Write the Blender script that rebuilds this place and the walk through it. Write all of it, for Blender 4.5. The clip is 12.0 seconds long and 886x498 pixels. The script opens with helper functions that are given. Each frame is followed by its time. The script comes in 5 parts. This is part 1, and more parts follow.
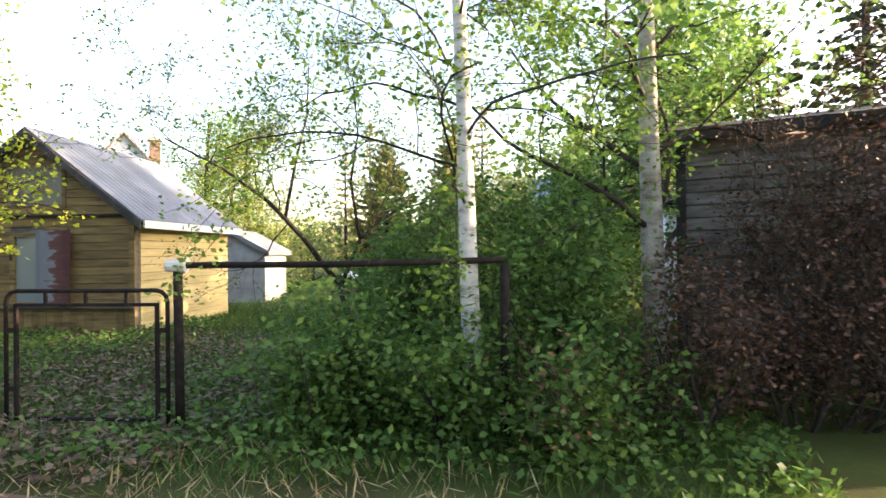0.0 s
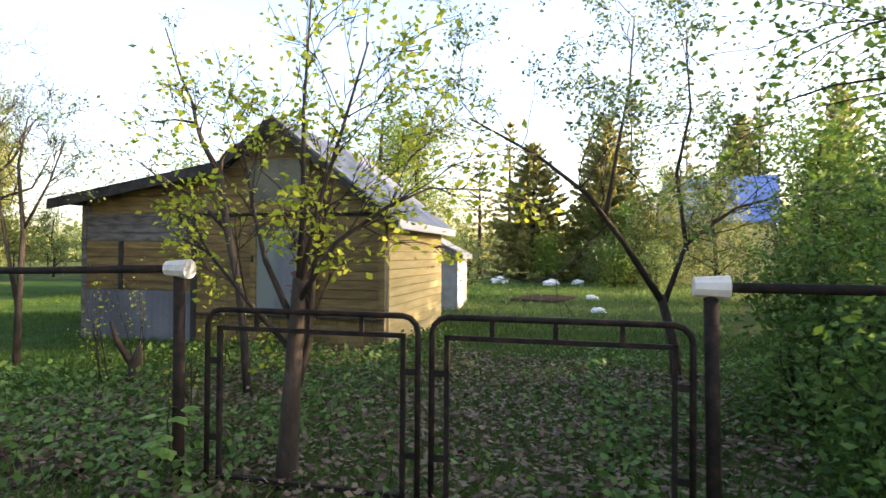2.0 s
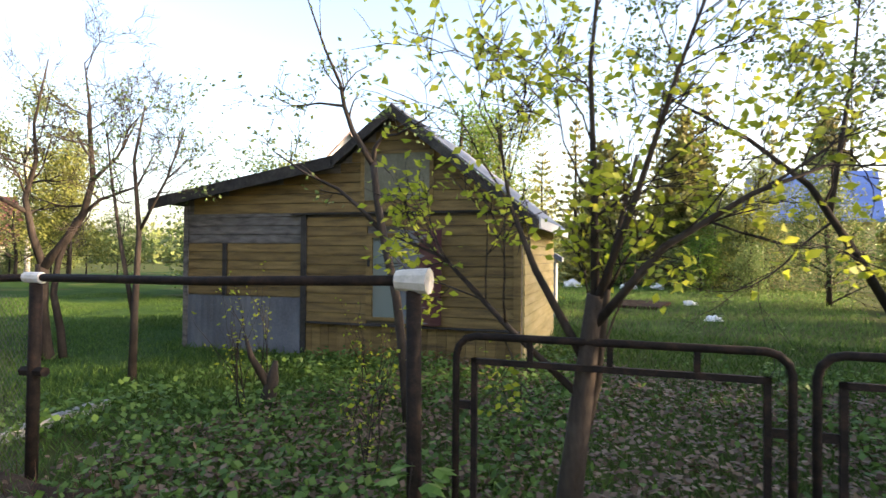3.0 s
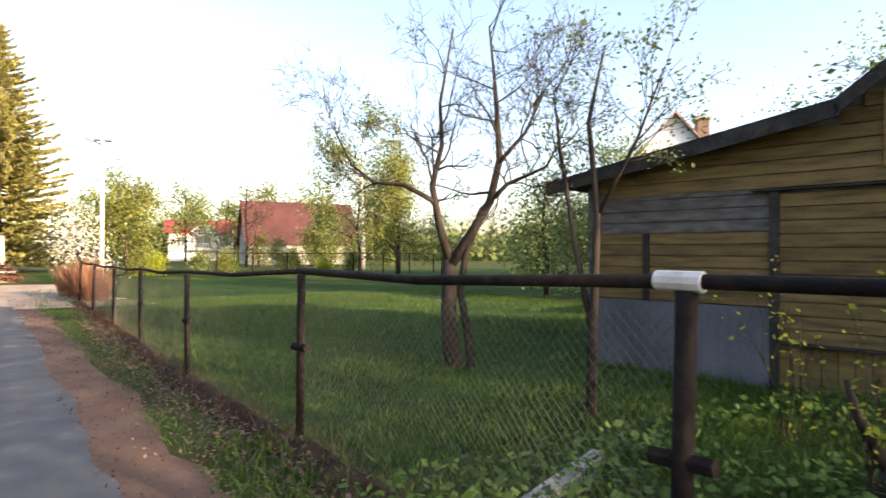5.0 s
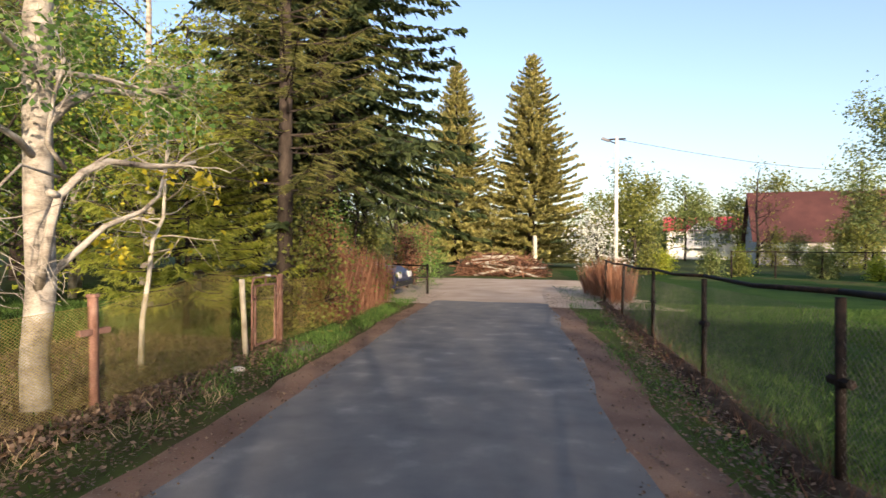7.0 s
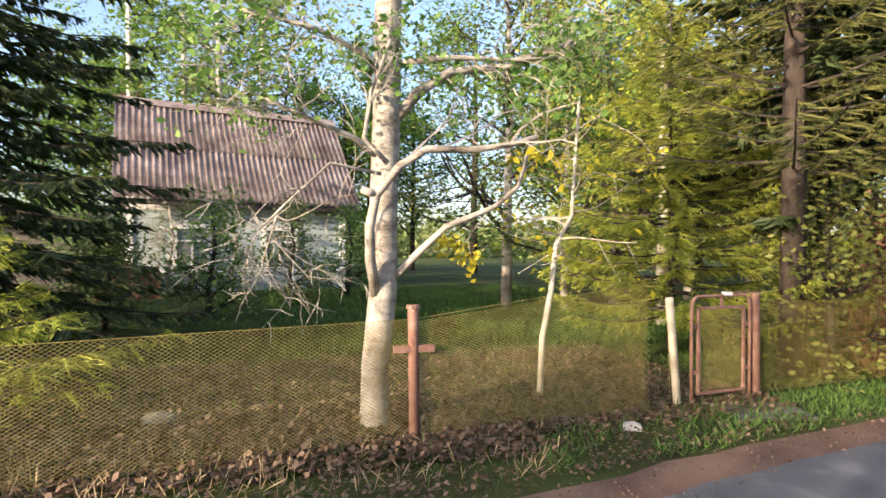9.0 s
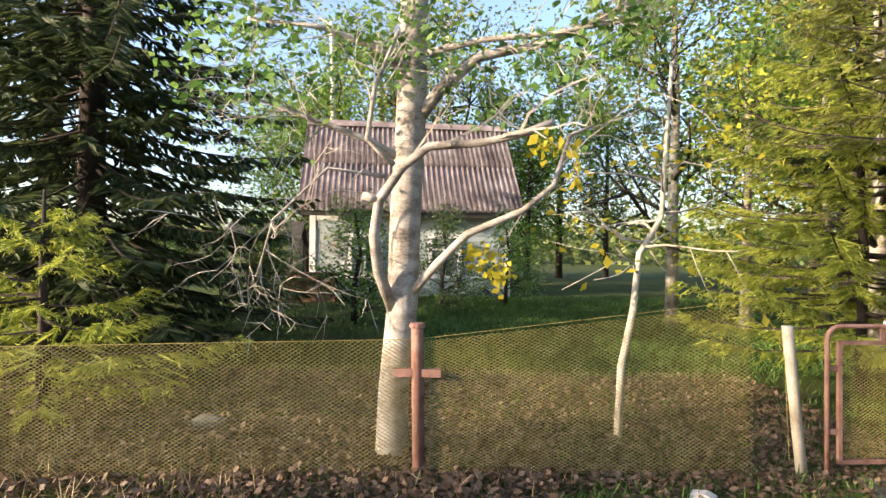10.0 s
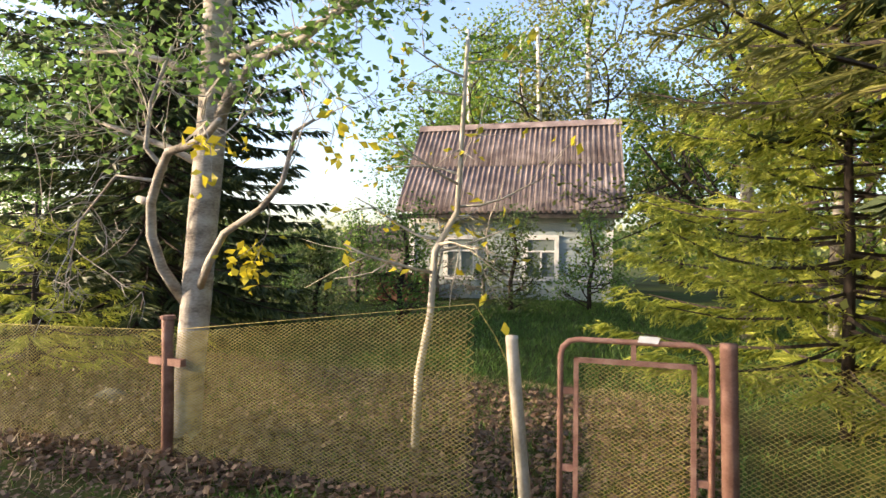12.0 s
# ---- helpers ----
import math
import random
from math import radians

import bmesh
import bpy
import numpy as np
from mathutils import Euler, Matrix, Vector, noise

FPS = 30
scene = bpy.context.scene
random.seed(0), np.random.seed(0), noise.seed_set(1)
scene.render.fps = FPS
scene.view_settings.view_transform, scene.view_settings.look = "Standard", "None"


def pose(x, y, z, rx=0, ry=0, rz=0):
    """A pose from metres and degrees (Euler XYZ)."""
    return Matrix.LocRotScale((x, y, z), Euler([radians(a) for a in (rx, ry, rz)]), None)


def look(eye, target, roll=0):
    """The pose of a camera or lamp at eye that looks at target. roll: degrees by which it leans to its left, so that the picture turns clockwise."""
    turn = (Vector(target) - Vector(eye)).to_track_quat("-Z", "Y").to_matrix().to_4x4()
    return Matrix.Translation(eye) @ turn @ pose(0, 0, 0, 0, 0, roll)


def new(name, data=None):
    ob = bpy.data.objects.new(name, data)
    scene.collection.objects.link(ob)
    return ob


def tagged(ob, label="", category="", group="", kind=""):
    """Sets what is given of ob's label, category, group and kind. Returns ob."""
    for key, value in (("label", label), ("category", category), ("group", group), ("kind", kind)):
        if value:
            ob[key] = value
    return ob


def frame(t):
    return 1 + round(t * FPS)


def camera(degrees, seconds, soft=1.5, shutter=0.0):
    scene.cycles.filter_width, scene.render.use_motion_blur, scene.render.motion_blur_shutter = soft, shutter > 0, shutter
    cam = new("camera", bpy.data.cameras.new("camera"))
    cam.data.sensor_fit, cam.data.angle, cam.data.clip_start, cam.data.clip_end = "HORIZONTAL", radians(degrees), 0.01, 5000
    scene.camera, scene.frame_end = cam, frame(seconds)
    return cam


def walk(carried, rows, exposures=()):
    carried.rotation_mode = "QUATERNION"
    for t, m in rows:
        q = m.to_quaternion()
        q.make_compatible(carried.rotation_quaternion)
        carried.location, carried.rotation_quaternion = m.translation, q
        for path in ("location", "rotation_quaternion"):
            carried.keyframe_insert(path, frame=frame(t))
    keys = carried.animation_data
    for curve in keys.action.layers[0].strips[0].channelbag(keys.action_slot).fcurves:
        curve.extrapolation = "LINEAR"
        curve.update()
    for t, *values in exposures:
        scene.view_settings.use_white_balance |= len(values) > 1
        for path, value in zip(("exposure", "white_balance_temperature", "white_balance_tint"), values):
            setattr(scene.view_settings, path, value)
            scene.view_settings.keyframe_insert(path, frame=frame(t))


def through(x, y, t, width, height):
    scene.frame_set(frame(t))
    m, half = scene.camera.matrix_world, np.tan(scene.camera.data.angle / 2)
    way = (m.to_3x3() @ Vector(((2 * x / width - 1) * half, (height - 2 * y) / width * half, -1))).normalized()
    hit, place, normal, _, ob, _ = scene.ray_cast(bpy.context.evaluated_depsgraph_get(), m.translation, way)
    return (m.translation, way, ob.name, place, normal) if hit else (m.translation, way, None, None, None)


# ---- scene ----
cam = camera(75.14, 12.0, shutter=0.13)
PATH = [
    (0.0, pose(0.152, 0.003, 1.377, 90.26, 0.59, -71.43)),
    (0.5, pose(0.169, 0.779, 1.435, 90.25, -0.07, -68.69)),
    (1.0, pose(0.293, 1.560, 1.440, 90.09, 0.16, -66.13)),
    (1.5, pose(0.460, 2.406, 1.442, 90.23, 0.14, -63.24)),
    (2.0, pose(0.608, 3.183, 1.442, 90.54, -0.44, -61.76)),
    (2.5, pose(0.731, 3.997, 1.426, 90.63, -0.45, -60.24)),
    (2.7, pose(0.755, 4.302, 1.448, 90.67, -0.48, -59.21)),
    (4.3, pose(0.913, 6.656, 1.469, 90.31, -0.04, -45.38)),
    (4.5, pose(0.901, 6.936, 1.436, 90.31, -0.10, -42.10)),
    (5.0, pose(0.825, 7.621, 1.394, 90.31, -0.18, -30.94)),
    (5.5, pose(0.723, 8.345, 1.400, 90.18, -0.33, -17.78)),
    (6.0, pose(0.596, 9.071, 1.409, 90.07, -0.23, -7.15)),
    (6.5, pose(0.408, 9.809, 1.416, 89.98, -0.25, 4.96)),
    (7.0, pose(0.295, 10.527, 1.417, 89.86, -0.34, 15.29)),
    (7.5, pose(0.114, 11.214, 1.399, 89.75, -0.24, 26.56)),
    (7.7, pose(0.050, 11.490, 1.386, 89.85, -0.25, 31.23)),
    (9.3, pose(0.262, 13.827, 1.420, 90.26, -0.52, 80.43)),
    (9.5, pose(0.138, 14.114, 1.438, 90.35, -0.58, 84.61)),
    (10.0, pose(-0.129, 14.863, 1.447, 90.62, -0.54, 93.68)),
    (10.5, pose(-0.436, 15.598, 1.437, 90.58, -0.53, 102.23)),
    (11.0, pose(-0.668, 16.353, 1.451, 90.54, -0.47, 107.30)),
    (11.5, pose(-0.885, 17.108, 1.421, 90.80, -0.39, 111.54)),
    (12.0, pose(-0.964, 17.881, 1.444, 90.71, -0.70, 114.33)),
]
walk(cam, PATH, [(0.0, 2.68, 6800, 17), (2.5, 2.3, 6700, 18), (4.5, 2.2, 6700, 20), (5.5, 1.6, 6650, 19), (6.5, 1.12, 6250, 15), (7.5, 1.2, 6150, 21), (9.5, 1.74, 5950, 18), (12.0, 1.74, 6300, 18)])


# ---- light ----
SUN_AZ, SUN_EL = 63.0, 14.0          # degrees: from +x towards -y, and above the horizon
sun_dir = Vector((math.cos(radians(SUN_EL)) * math.cos(radians(-SUN_AZ)),
                  math.cos(radians(SUN_EL)) * math.sin(radians(-SUN_AZ)), math.sin(radians(SUN_EL))))
world = bpy.data.worlds.new("sky")
scene.world = world
world.use_nodes = True
wn = world.node_tree.nodes
sky = wn.new("ShaderNodeTexSky")
sky.sky_type, sky.sun_disc = "NISHITA", False
sky.sun_elevation, sky.sun_rotation = radians(SUN_EL), math.atan2(sun_dir.x, sun_dir.y)
sky.air_density, sky.dust_density, sky.ozone_density = 1.0, 2.6, 1.0
wn["Background"].inputs["Strength"].default_value = 0.15
world.node_tree.links.new(sky.outputs[0], wn["Background"].inputs["Color"])
sun = new("sun", bpy.data.lights.new("sun", "SUN"))
sun.data.energy, sun.data.angle, sun.data.color = 3.6, radians(0.6), (1.0, 0.80, 0.52)
sun.matrix_world = look(sun_dir * 60, (0, 0, 0))


# ---- materials ----
def nodes_of(m):
    m.use_nodes = True
    t = m.node_tree
    return t.nodes, t.links, t.nodes["Principled BSDF"]


def ramp(n, stops):
    r = n.new("ShaderNodeValToRGB")
    e = r.color_ramp.elements
    while len(e) < len(stops):
        e.new(0.5)
    for k, (pos, col) in enumerate(stops):
        e[k].position, e[k].color = pos, (*col, 1)
    return r


def surface(name, colors, scale=8.0, rough=0.85, metal=0.0, bump=0.3, grain=60.0, stretch=(1, 1, 1), vary=0.25, spec=0.3):
    """Two scales of noise between the colours, a change from piece to piece and fine relief."""
    m = bpy.data.materials.new(name)
    n, l, b = nodes_of(m)
    tc, mp = n.new("ShaderNodeTexCoord"), n.new("ShaderNodeMapping")
    mp.inputs["Scale"].default_value = stretch
    l.new(tc.outputs["Object"], mp.inputs["Vector"])
    big, fine = n.new("ShaderNodeTexNoise"), n.new("ShaderNodeTexNoise")
    big.inputs["Scale"].default_value, big.inputs["Detail"].default_value = scale, 5
    fine.inputs["Scale"].default_value, fine.inputs["Detail"].default_value = grain, 4
    info = n.new("ShaderNodeObjectInfo")
    for q in (big, fine):
        l.new(mp.outputs[0], q.inputs["Vector"])
    mix = n.new("ShaderNodeMath")
    mix.operation = "MULTIPLY_ADD"
    mix.inputs[1].default_value = 0.35
    l.new(fine.outputs["Fac"], mix.inputs[0])
    sub = n.new("ShaderNodeMath")
    sub.operation = "MULTIPLY_ADD"
    sub.inputs[1].default_value, sub.inputs[2].default_value = 0.85, -0.1
    l.new(big.outputs["Fac"], sub.inputs[0])
    l.new(sub.outputs[0], mix.inputs[2])
    k = len(colors)
    r = ramp(n, [(0.28 + 0.44 * i / max(k - 1, 1), c) for i, c in enumerate(colors)])
    l.new(mix.outputs[0], r.inputs["Fac"])
    hsv = n.new("ShaderNodeHueSaturation")
    val = n.new("ShaderNodeMath")
    val.operation = "MULTIPLY_ADD"
    val.inputs[1].default_value, val.inputs[2].default_value = vary, 1 - vary / 2
    l.new(info.outputs["Random"], val.inputs[0])
    l.new(val.outputs[0], hsv.inputs["Value"])
    l.new(r.outputs[0], hsv.inputs["Color"])
    l.new(hsv.outputs[0], b.inputs["Base Color"])
    bp = n.new("ShaderNodeBump")
    bp.inputs["Strength"].default_value, bp.inputs["Distance"].default_value = bump, 0.02
    l.new(mix.outputs[0], bp.inputs["Height"])
    l.new(bp.outputs[0], b.inputs["Normal"])
    b.inputs["Roughness"].default_value, b.inputs["Metallic"].default_value = rough, metal
    b.inputs["Specular IOR Level"].default_value = spec
    return m


def leafy(name, dark, mid, light, through=0.45, rough=0.55):
    """Leaf colour that changes from leaf to leaf, with light shining through."""
    m = bpy.data.materials.new(name)
    n, l, b = nodes_of(m)
    geo = n.new("ShaderNodeNewGeometry")
    r = ramp(n, [(0.0, dark), (0.5, mid), (1.0, light)])
    l.new(geo.outputs["Random Per Island"], r.inputs["Fac"])
    l.new(r.outputs[0], b.inputs["Base Color"])
    b.inputs["Roughness"].default_value = rough
    b.inputs["Specular IOR Level"].default_value = 0.25
    tr, mx = n.new("ShaderNodeBsdfTranslucent"), n.new("ShaderNodeMixShader")
    l.new(r.outputs[0], tr.inputs["Color"])
    mx.inputs[0].default_value = through
    l.new(b.outputs[0], mx.inputs[1])
    l.new(tr.outputs[0], mx.inputs[2])
    l.new(mx.outputs[0], n["Material Output"].inputs["Surface"])
    return m


M = {
    "asphalt": surface("asphalt", [(0.092, 0.092, 0.096), (0.12, 0.12, 0.121), (0.138, 0.136, 0.134), (0.23, 0.225, 0.215)], 2.6, 0.9, bump=0.5, grain=160, vary=0),
    "soil": surface("soil", [(0.055, 0.045, 0.024), (0.06, 0.075, 0.022), (0.08, 0.11, 0.03)], 0.9, 0.95, bump=0.8, grain=40, vary=0, spec=0.05),
    "lawn": surface("lawn", [(0.014, 0.036, 0.008), (0.026, 0.06, 0.011), (0.045, 0.078, 0.016)], 1.1, 0.95, bump=0.8, grain=50, vary=0, spec=0.05),
    "dirt": surface("dirt", [(0.10, 0.056, 0.038), (0.165, 0.098, 0.066), (0.23, 0.15, 0.10)], 1.5, 0.95, bump=0.6, grain=60, vary=0),
    "peat": surface("dark_peat", [(0.022, 0.014, 0.010), (0.05, 0.034, 0.024), (0.095, 0.068, 0.046)], 6, 0.95, bump=0.8, grain=50, vary=0, spec=0.05),
    "gravel": surface("gravel", [(0.27, 0.2, 0.15), (0.38, 0.3, 0.23), (0.45, 0.37, 0.30)], 1.0, 0.95, bump=0.6, grain=70, vary=0),
    "pipe": surface("weathered_pipe", [(0.010, 0.008, 0.0075), (0.02, 0.015, 0.013), (0.042, 0.026, 0.019)], 14, 0.8, 0.0, bump=0.3, grain=90, spec=0.15),
    "rust": surface("rusty_red_steel", [(0.15, 0.075, 0.05), (0.24, 0.13, 0.095), (0.32, 0.2, 0.15)], 10, 0.75, 0.1, bump=0.3, grain=90),
    "cap": surface("pale_cap", [(0.45, 0.42, 0.38), (0.62, 0.58, 0.53), (0.70, 0.66, 0.62)], 12, 0.7, bump=0.2, grain=80),
    "wire": surface("rusty_mesh_wire", [(0.22, 0.17, 0.045), (0.36, 0.29, 0.08), (0.47, 0.40, 0.14)], 9, 0.6, 0.1, bump=0.1, grain=90, vary=0),
    "wire_dark": surface("dull_mesh_wire", [(0.07, 0.068, 0.058), (0.11, 0.105, 0.09), (0.16, 0.15, 0.125)], 9, 0.8, 0.0, bump=0.1, grain=90, vary=0),
    # front boards: ochre darkened in the colour for their backlit, shaded face
    "plank": surface("ochre_plank_shaded_front", [(0.085, 0.058, 0.03), (0.20, 0.13, 0.05), (0.27, 0.18, 0.07)], 2.2, 0.85, bump=0.35, grain=24, stretch=(6, 1, 9), vary=0.35),
    # lighter copy of the same boarding for the brighter side wall
    "plank_side": surface("ochre_plank_lighter_side", [(0.45, 0.34, 0.14), (0.58, 0.45, 0.20), (0.66, 0.53, 0.27)], 1.6, 0.85, bump=0.3, grain=24, stretch=(1, 6, 9), vary=0.18),
    "plank_grey": surface("grey_weathered_plank", [(0.07, 0.062, 0.055), (0.16, 0.14, 0.125), (0.24, 0.21, 0.19)], 2.0, 0.9, bump=0.4, grain=24, stretch=(2, 2, 9), vary=0.4),
    "sheet": surface("grey_roofing_sheet", [(0.09, 0.09, 0.10), (0.14, 0.145, 0.165), (0.20, 0.20, 0.22)], 1.5, 0.6, 0.0, bump=0.15, grain=30),
    "hatch": surface("faded_hatch_board", [(0.12, 0.11, 0.075), (0.19, 0.175, 0.12), (0.26, 0.24, 0.18)], 2.5, 0.9, bump=0.3, grain=30),
    "tar": surface("tarred_edge", [(0.02, 0.018, 0.016), (0.045, 0.04, 0.036), (0.08, 0.07, 0.06)], 5, 0.9, bump=0.5, grain=40),
    "roof_metal": surface("pale_metal_roof", [(0.10, 0.105, 0.12), (0.16, 0.17, 0.19), (0.23, 0.24, 0.265)], 1.4, 0.55, 0.1, bump=0.15, grain=30),
    "slate": surface("stained_corrugated_roof", [(0.10, 0.075, 0.07), (0.20, 0.155, 0.14), (0.36, 0.30, 0.27)], 2.2, 0.9, bump=0.3, grain=40, vary=0.2),
    "teal": surface("faded_teal_render", [(0.26, 0.33, 0.34), (0.36, 0.42, 0.42), (0.48, 0.51, 0.48)], 1.2, 0.9, bump=0.2, grain=40, vary=0.1),
    "white": surface("white_paint", [(0.62, 0.62, 0.60), (0.74, 0.73, 0.70), (0.80, 0.79, 0.76)], 2, 0.7, bump=0.1, grain=60, vary=0.1),
    "red_roof": surface("crimson_roof", [(0.34, 0.03, 0.05), (0.45, 0.045, 0.06), (0.5, 0.07, 0.08)], 1, 0.55, bump=0.1, grain=20, vary=0.1),
    "brown_roof": surface("red_brown_roof", [(0.045, 0.016, 0.015), (0.065, 0.024, 0.022), (0.09, 0.036, 0.032)], 0.8, 0.7, bump=0.2, grain=20, vary=0.1),
    "blue_roof": surface("blue_metal_roof", [(0.12, 0.18, 0.42), (0.16, 0.24, 0.52), (0.22, 0.3, 0.56)], 1, 0.45, bump=0.1, grain=20),
    "white_blue": surface("pale_blue_paint", [(0.56, 0.61, 0.68), (0.66, 0.70, 0.76), (0.72, 0.76, 0.80)], 2, 0.7, bump=0.1, grain=60, vary=0.1),
    "brick": surface("red_brick", [(0.09, 0.06, 0.05), (0.14, 0.09, 0.075), (0.19, 0.13, 0.11)], 5, 0.9, bump=0.4, grain=40),
    "concrete": surface("rough_concrete", [(0.26, 0.25, 0.24), (0.36, 0.35, 0.33), (0.45, 0.44, 0.41)], 4, 0.9, bump=0.4, grain=60),
    "soil_stone": surface("mossy_stone", [(0.09, 0.09, 0.06), (0.15, 0.14, 0.11), (0.22, 0.2, 0.17)], 5, 0.95, bump=0.5, grain=50),
    "bark": surface("grey_bark", [(0.10, 0.085, 0.07), (0.27, 0.235, 0.19), (0.42, 0.38, 0.32), (0.5, 0.46, 0.40)], 4.5, 0.9, bump=0.6, grain=38, stretch=(1, 1, 2.2), vary=0.1),
    "bark_dark": surface("dark_bark", [(0.02, 0.016, 0.013), (0.045, 0.034, 0.027), (0.08, 0.062, 0.05)], 7, 0.95, bump=0.8, grain=45, stretch=(1, 1, 0.4), vary=0.2),
    "bark_red": surface("reddish_bark", [(0.11, 0.055, 0.035), (0.2, 0.10, 0.06), (0.28, 0.15, 0.09)], 7, 0.95, bump=0.8, grain=45, stretch=(1, 1, 0.4), vary=0.2),
    "bark_pale": surface("pale_young_bark", [(0.34, 0.29, 0.21), (0.50, 0.45, 0.35), (0.62, 0.57, 0.47)], 9, 0.85, bump=0.4, grain=60, stretch=(1, 1, 0.7), vary=0.1),
    "birch": surface("birch_bark", [(0.05, 0.045, 0.04), (0.58, 0.54, 0.50), (0.72, 0.69, 0.65)], 3.2, 0.8, bump=0.3, grain=30, stretch=(1, 1, 3.5), vary=0),
    "leaf_birch": leafy("birch_leaf", (0.07, 0.14, 0.02), (0.13, 0.23, 0.03), (0.22, 0.32, 0.05)),
    "leaf_young": leafy("young_yellow_green_leaf", (0.26, 0.32, 0.03), (0.40, 0.46, 0.04), (0.55, 0.55, 0.07), 0.55),
    "leaf_gold": leafy("golden_bud_leaf", (0.42, 0.36, 0.02), (0.55, 0.48, 0.03), (0.62, 0.55, 0.05), 0.5),
    "leaf_apple": leafy("apple_leaf", (0.08, 0.13, 0.04), (0.14, 0.20, 0.06), (0.22, 0.28, 0.11)),
    "leaf_bush": leafy("bush_leaf", (0.07, 0.15, 0.03), (0.14, 0.26, 0.05), (0.25, 0.37, 0.10), 0.45),
    "leaf_olive": leafy("olive_spring_leaf", (0.12, 0.14, 0.03), (0.20, 0.22, 0.05), (0.30, 0.31, 0.08)),
    "leaf_far": leafy("far_leaf", (0.10, 0.14, 0.04), (0.16, 0.20, 0.06), (0.25, 0.28, 0.10), 0.35),
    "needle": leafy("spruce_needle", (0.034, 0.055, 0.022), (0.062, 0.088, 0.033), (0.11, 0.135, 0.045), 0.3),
    # lit copy of the spruce needle, sunlight put into the olive colour
    "needle_mid": leafy("sunlit_olive_needle", (0.11, 0.125, 0.036), (0.21, 0.215, 0.06), (0.33, 0.32, 0.10), 0.5),
    "needle_young": leafy("young_spruce_needle", (0.19, 0.24, 0.035), (0.36, 0.41, 0.06), (0.54, 0.55, 0.10), 0.5),
    # spruce needles lightened in the colour for distant sun and haze
    "needle_far": leafy("sunlit_hazy_far_needle", (0.18, 0.185, 0.06), (0.32, 0.30, 0.095), (0.46, 0.41, 0.145), 0.4),
    "grass": leafy("grass_blade", (0.036, 0.078, 0.014), (0.066, 0.13, 0.022), (0.12, 0.19, 0.038), 0.4),
    "weed": leafy("weed_leaf", (0.05, 0.10, 0.022), (0.095, 0.18, 0.036), (0.165, 0.265, 0.06), 0.42),
    "straw": leafy("dry_straw", (0.22, 0.16, 0.08), (0.34, 0.26, 0.14), (0.46, 0.37, 0.22), 0.2),
    "litter": leafy("fallen_leaf", (0.07, 0.042, 0.026), (0.14, 0.09, 0.055), (0.23, 0.16, 0.105), 0.15),
    "blossom": leafy("white_blossom", (0.5, 0.52, 0.45), (0.62, 0.64, 0.57), (0.72, 0.73, 0.68), 0.3),
    "dead_twig": leafy("dead_brown_needle", (0.05, 0.026, 0.016), (0.10, 0.05, 0.03), (0.16, 0.085, 0.05), 0.15),
    "car_paint": surface("dark_blue_car_paint", [(0.018, 0.025, 0.07), (0.024, 0.034, 0.09), (0.03, 0.042, 0.10)], 3, 0.3, 0.2, bump=0.02, grain=40, vary=0, spec=0.6),
    "rubber": surface("black_rubber", [(0.012, 0.012, 0.012), (0.02, 0.02, 0.02)], 8, 0.9, bump=0.2, grain=60),
    "red_twig": leafy("red_brown_twig", (0.16, 0.07, 0.04), (0.26, 0.12, 0.07), (0.34, 0.19, 0.11), 0.2),
}
glass = bpy.data.materials.new("window_glass")
gn, gl, gb = nodes_of(glass)
gb.inputs["Base Color"].default_value = (0.20, 0.24, 0.23, 1)
gb.inputs["Roughness"].default_value, gb.inputs["Specular IOR Level"].default_value = 0.12, 0.8
M["glass"] = glass
# tin shutter: grey, rusted dark red towards its free edge
tin = bpy.data.materials.new("rusted_tin")
tn, tl, tb = nodes_of(tin)
tco, tsep = tn.new("ShaderNodeTexCoord"), tn.new("ShaderNodeSeparateXYZ")
tno = tn.new("ShaderNodeTexNoise")
tno.inputs["Scale"].default_value, tno.inputs["Detail"].default_value = 5.0, 8
tmp = tn.new("ShaderNodeMapping")
tmp.inputs["Scale"].default_value = (1, 0.8, 4)
tl.new(tco.outputs["Object"], tmp.inputs["Vector"])
tl.new(tmp.outputs[0], tno.inputs["Vector"])
tl.new(tco.outputs["Object"], tsep.inputs[0])
tma = tn.new("ShaderNodeMath")
tma.operation = "MULTIPLY_ADD"
tma.inputs[1].default_value, tma.inputs[2].default_value = -1.3, 2.25
tl.new(tsep.outputs["Y"], tma.inputs[0])
tad = tn.new("ShaderNodeMath")
tad.operation = "ADD"
tl.new(tma.outputs[0], tad.inputs[0])
tl.new(tno.outputs["Fac"], tad.inputs[1])
trp = ramp(tn, [(0.42, (0.17, 0.18, 0.20)), (0.52, (0.21, 0.205, 0.21)), (0.56, (0.13, 0.05, 0.04)), (0.8, (0.085, 0.022, 0.02))])
tdv = tn.new("ShaderNodeMath")
tdv.operation = "MULTIPLY"
tdv.inputs[1].default_value = 0.62
tl.new(tad.outputs[0], tdv.inputs[0])
tl.new(tdv.outputs[0], trp.inputs["Fac"])
tl.new(trp.outputs[0], tb.inputs["Base Color"])
tb.inputs["Roughness"].default_value = 0.65
M["shutter"] = tin
lampglass = surface("lamp_glass", [(0.5, 0.5, 0.5), (0.6, 0.6, 0.6)], 5, 0.3, bump=0.05)


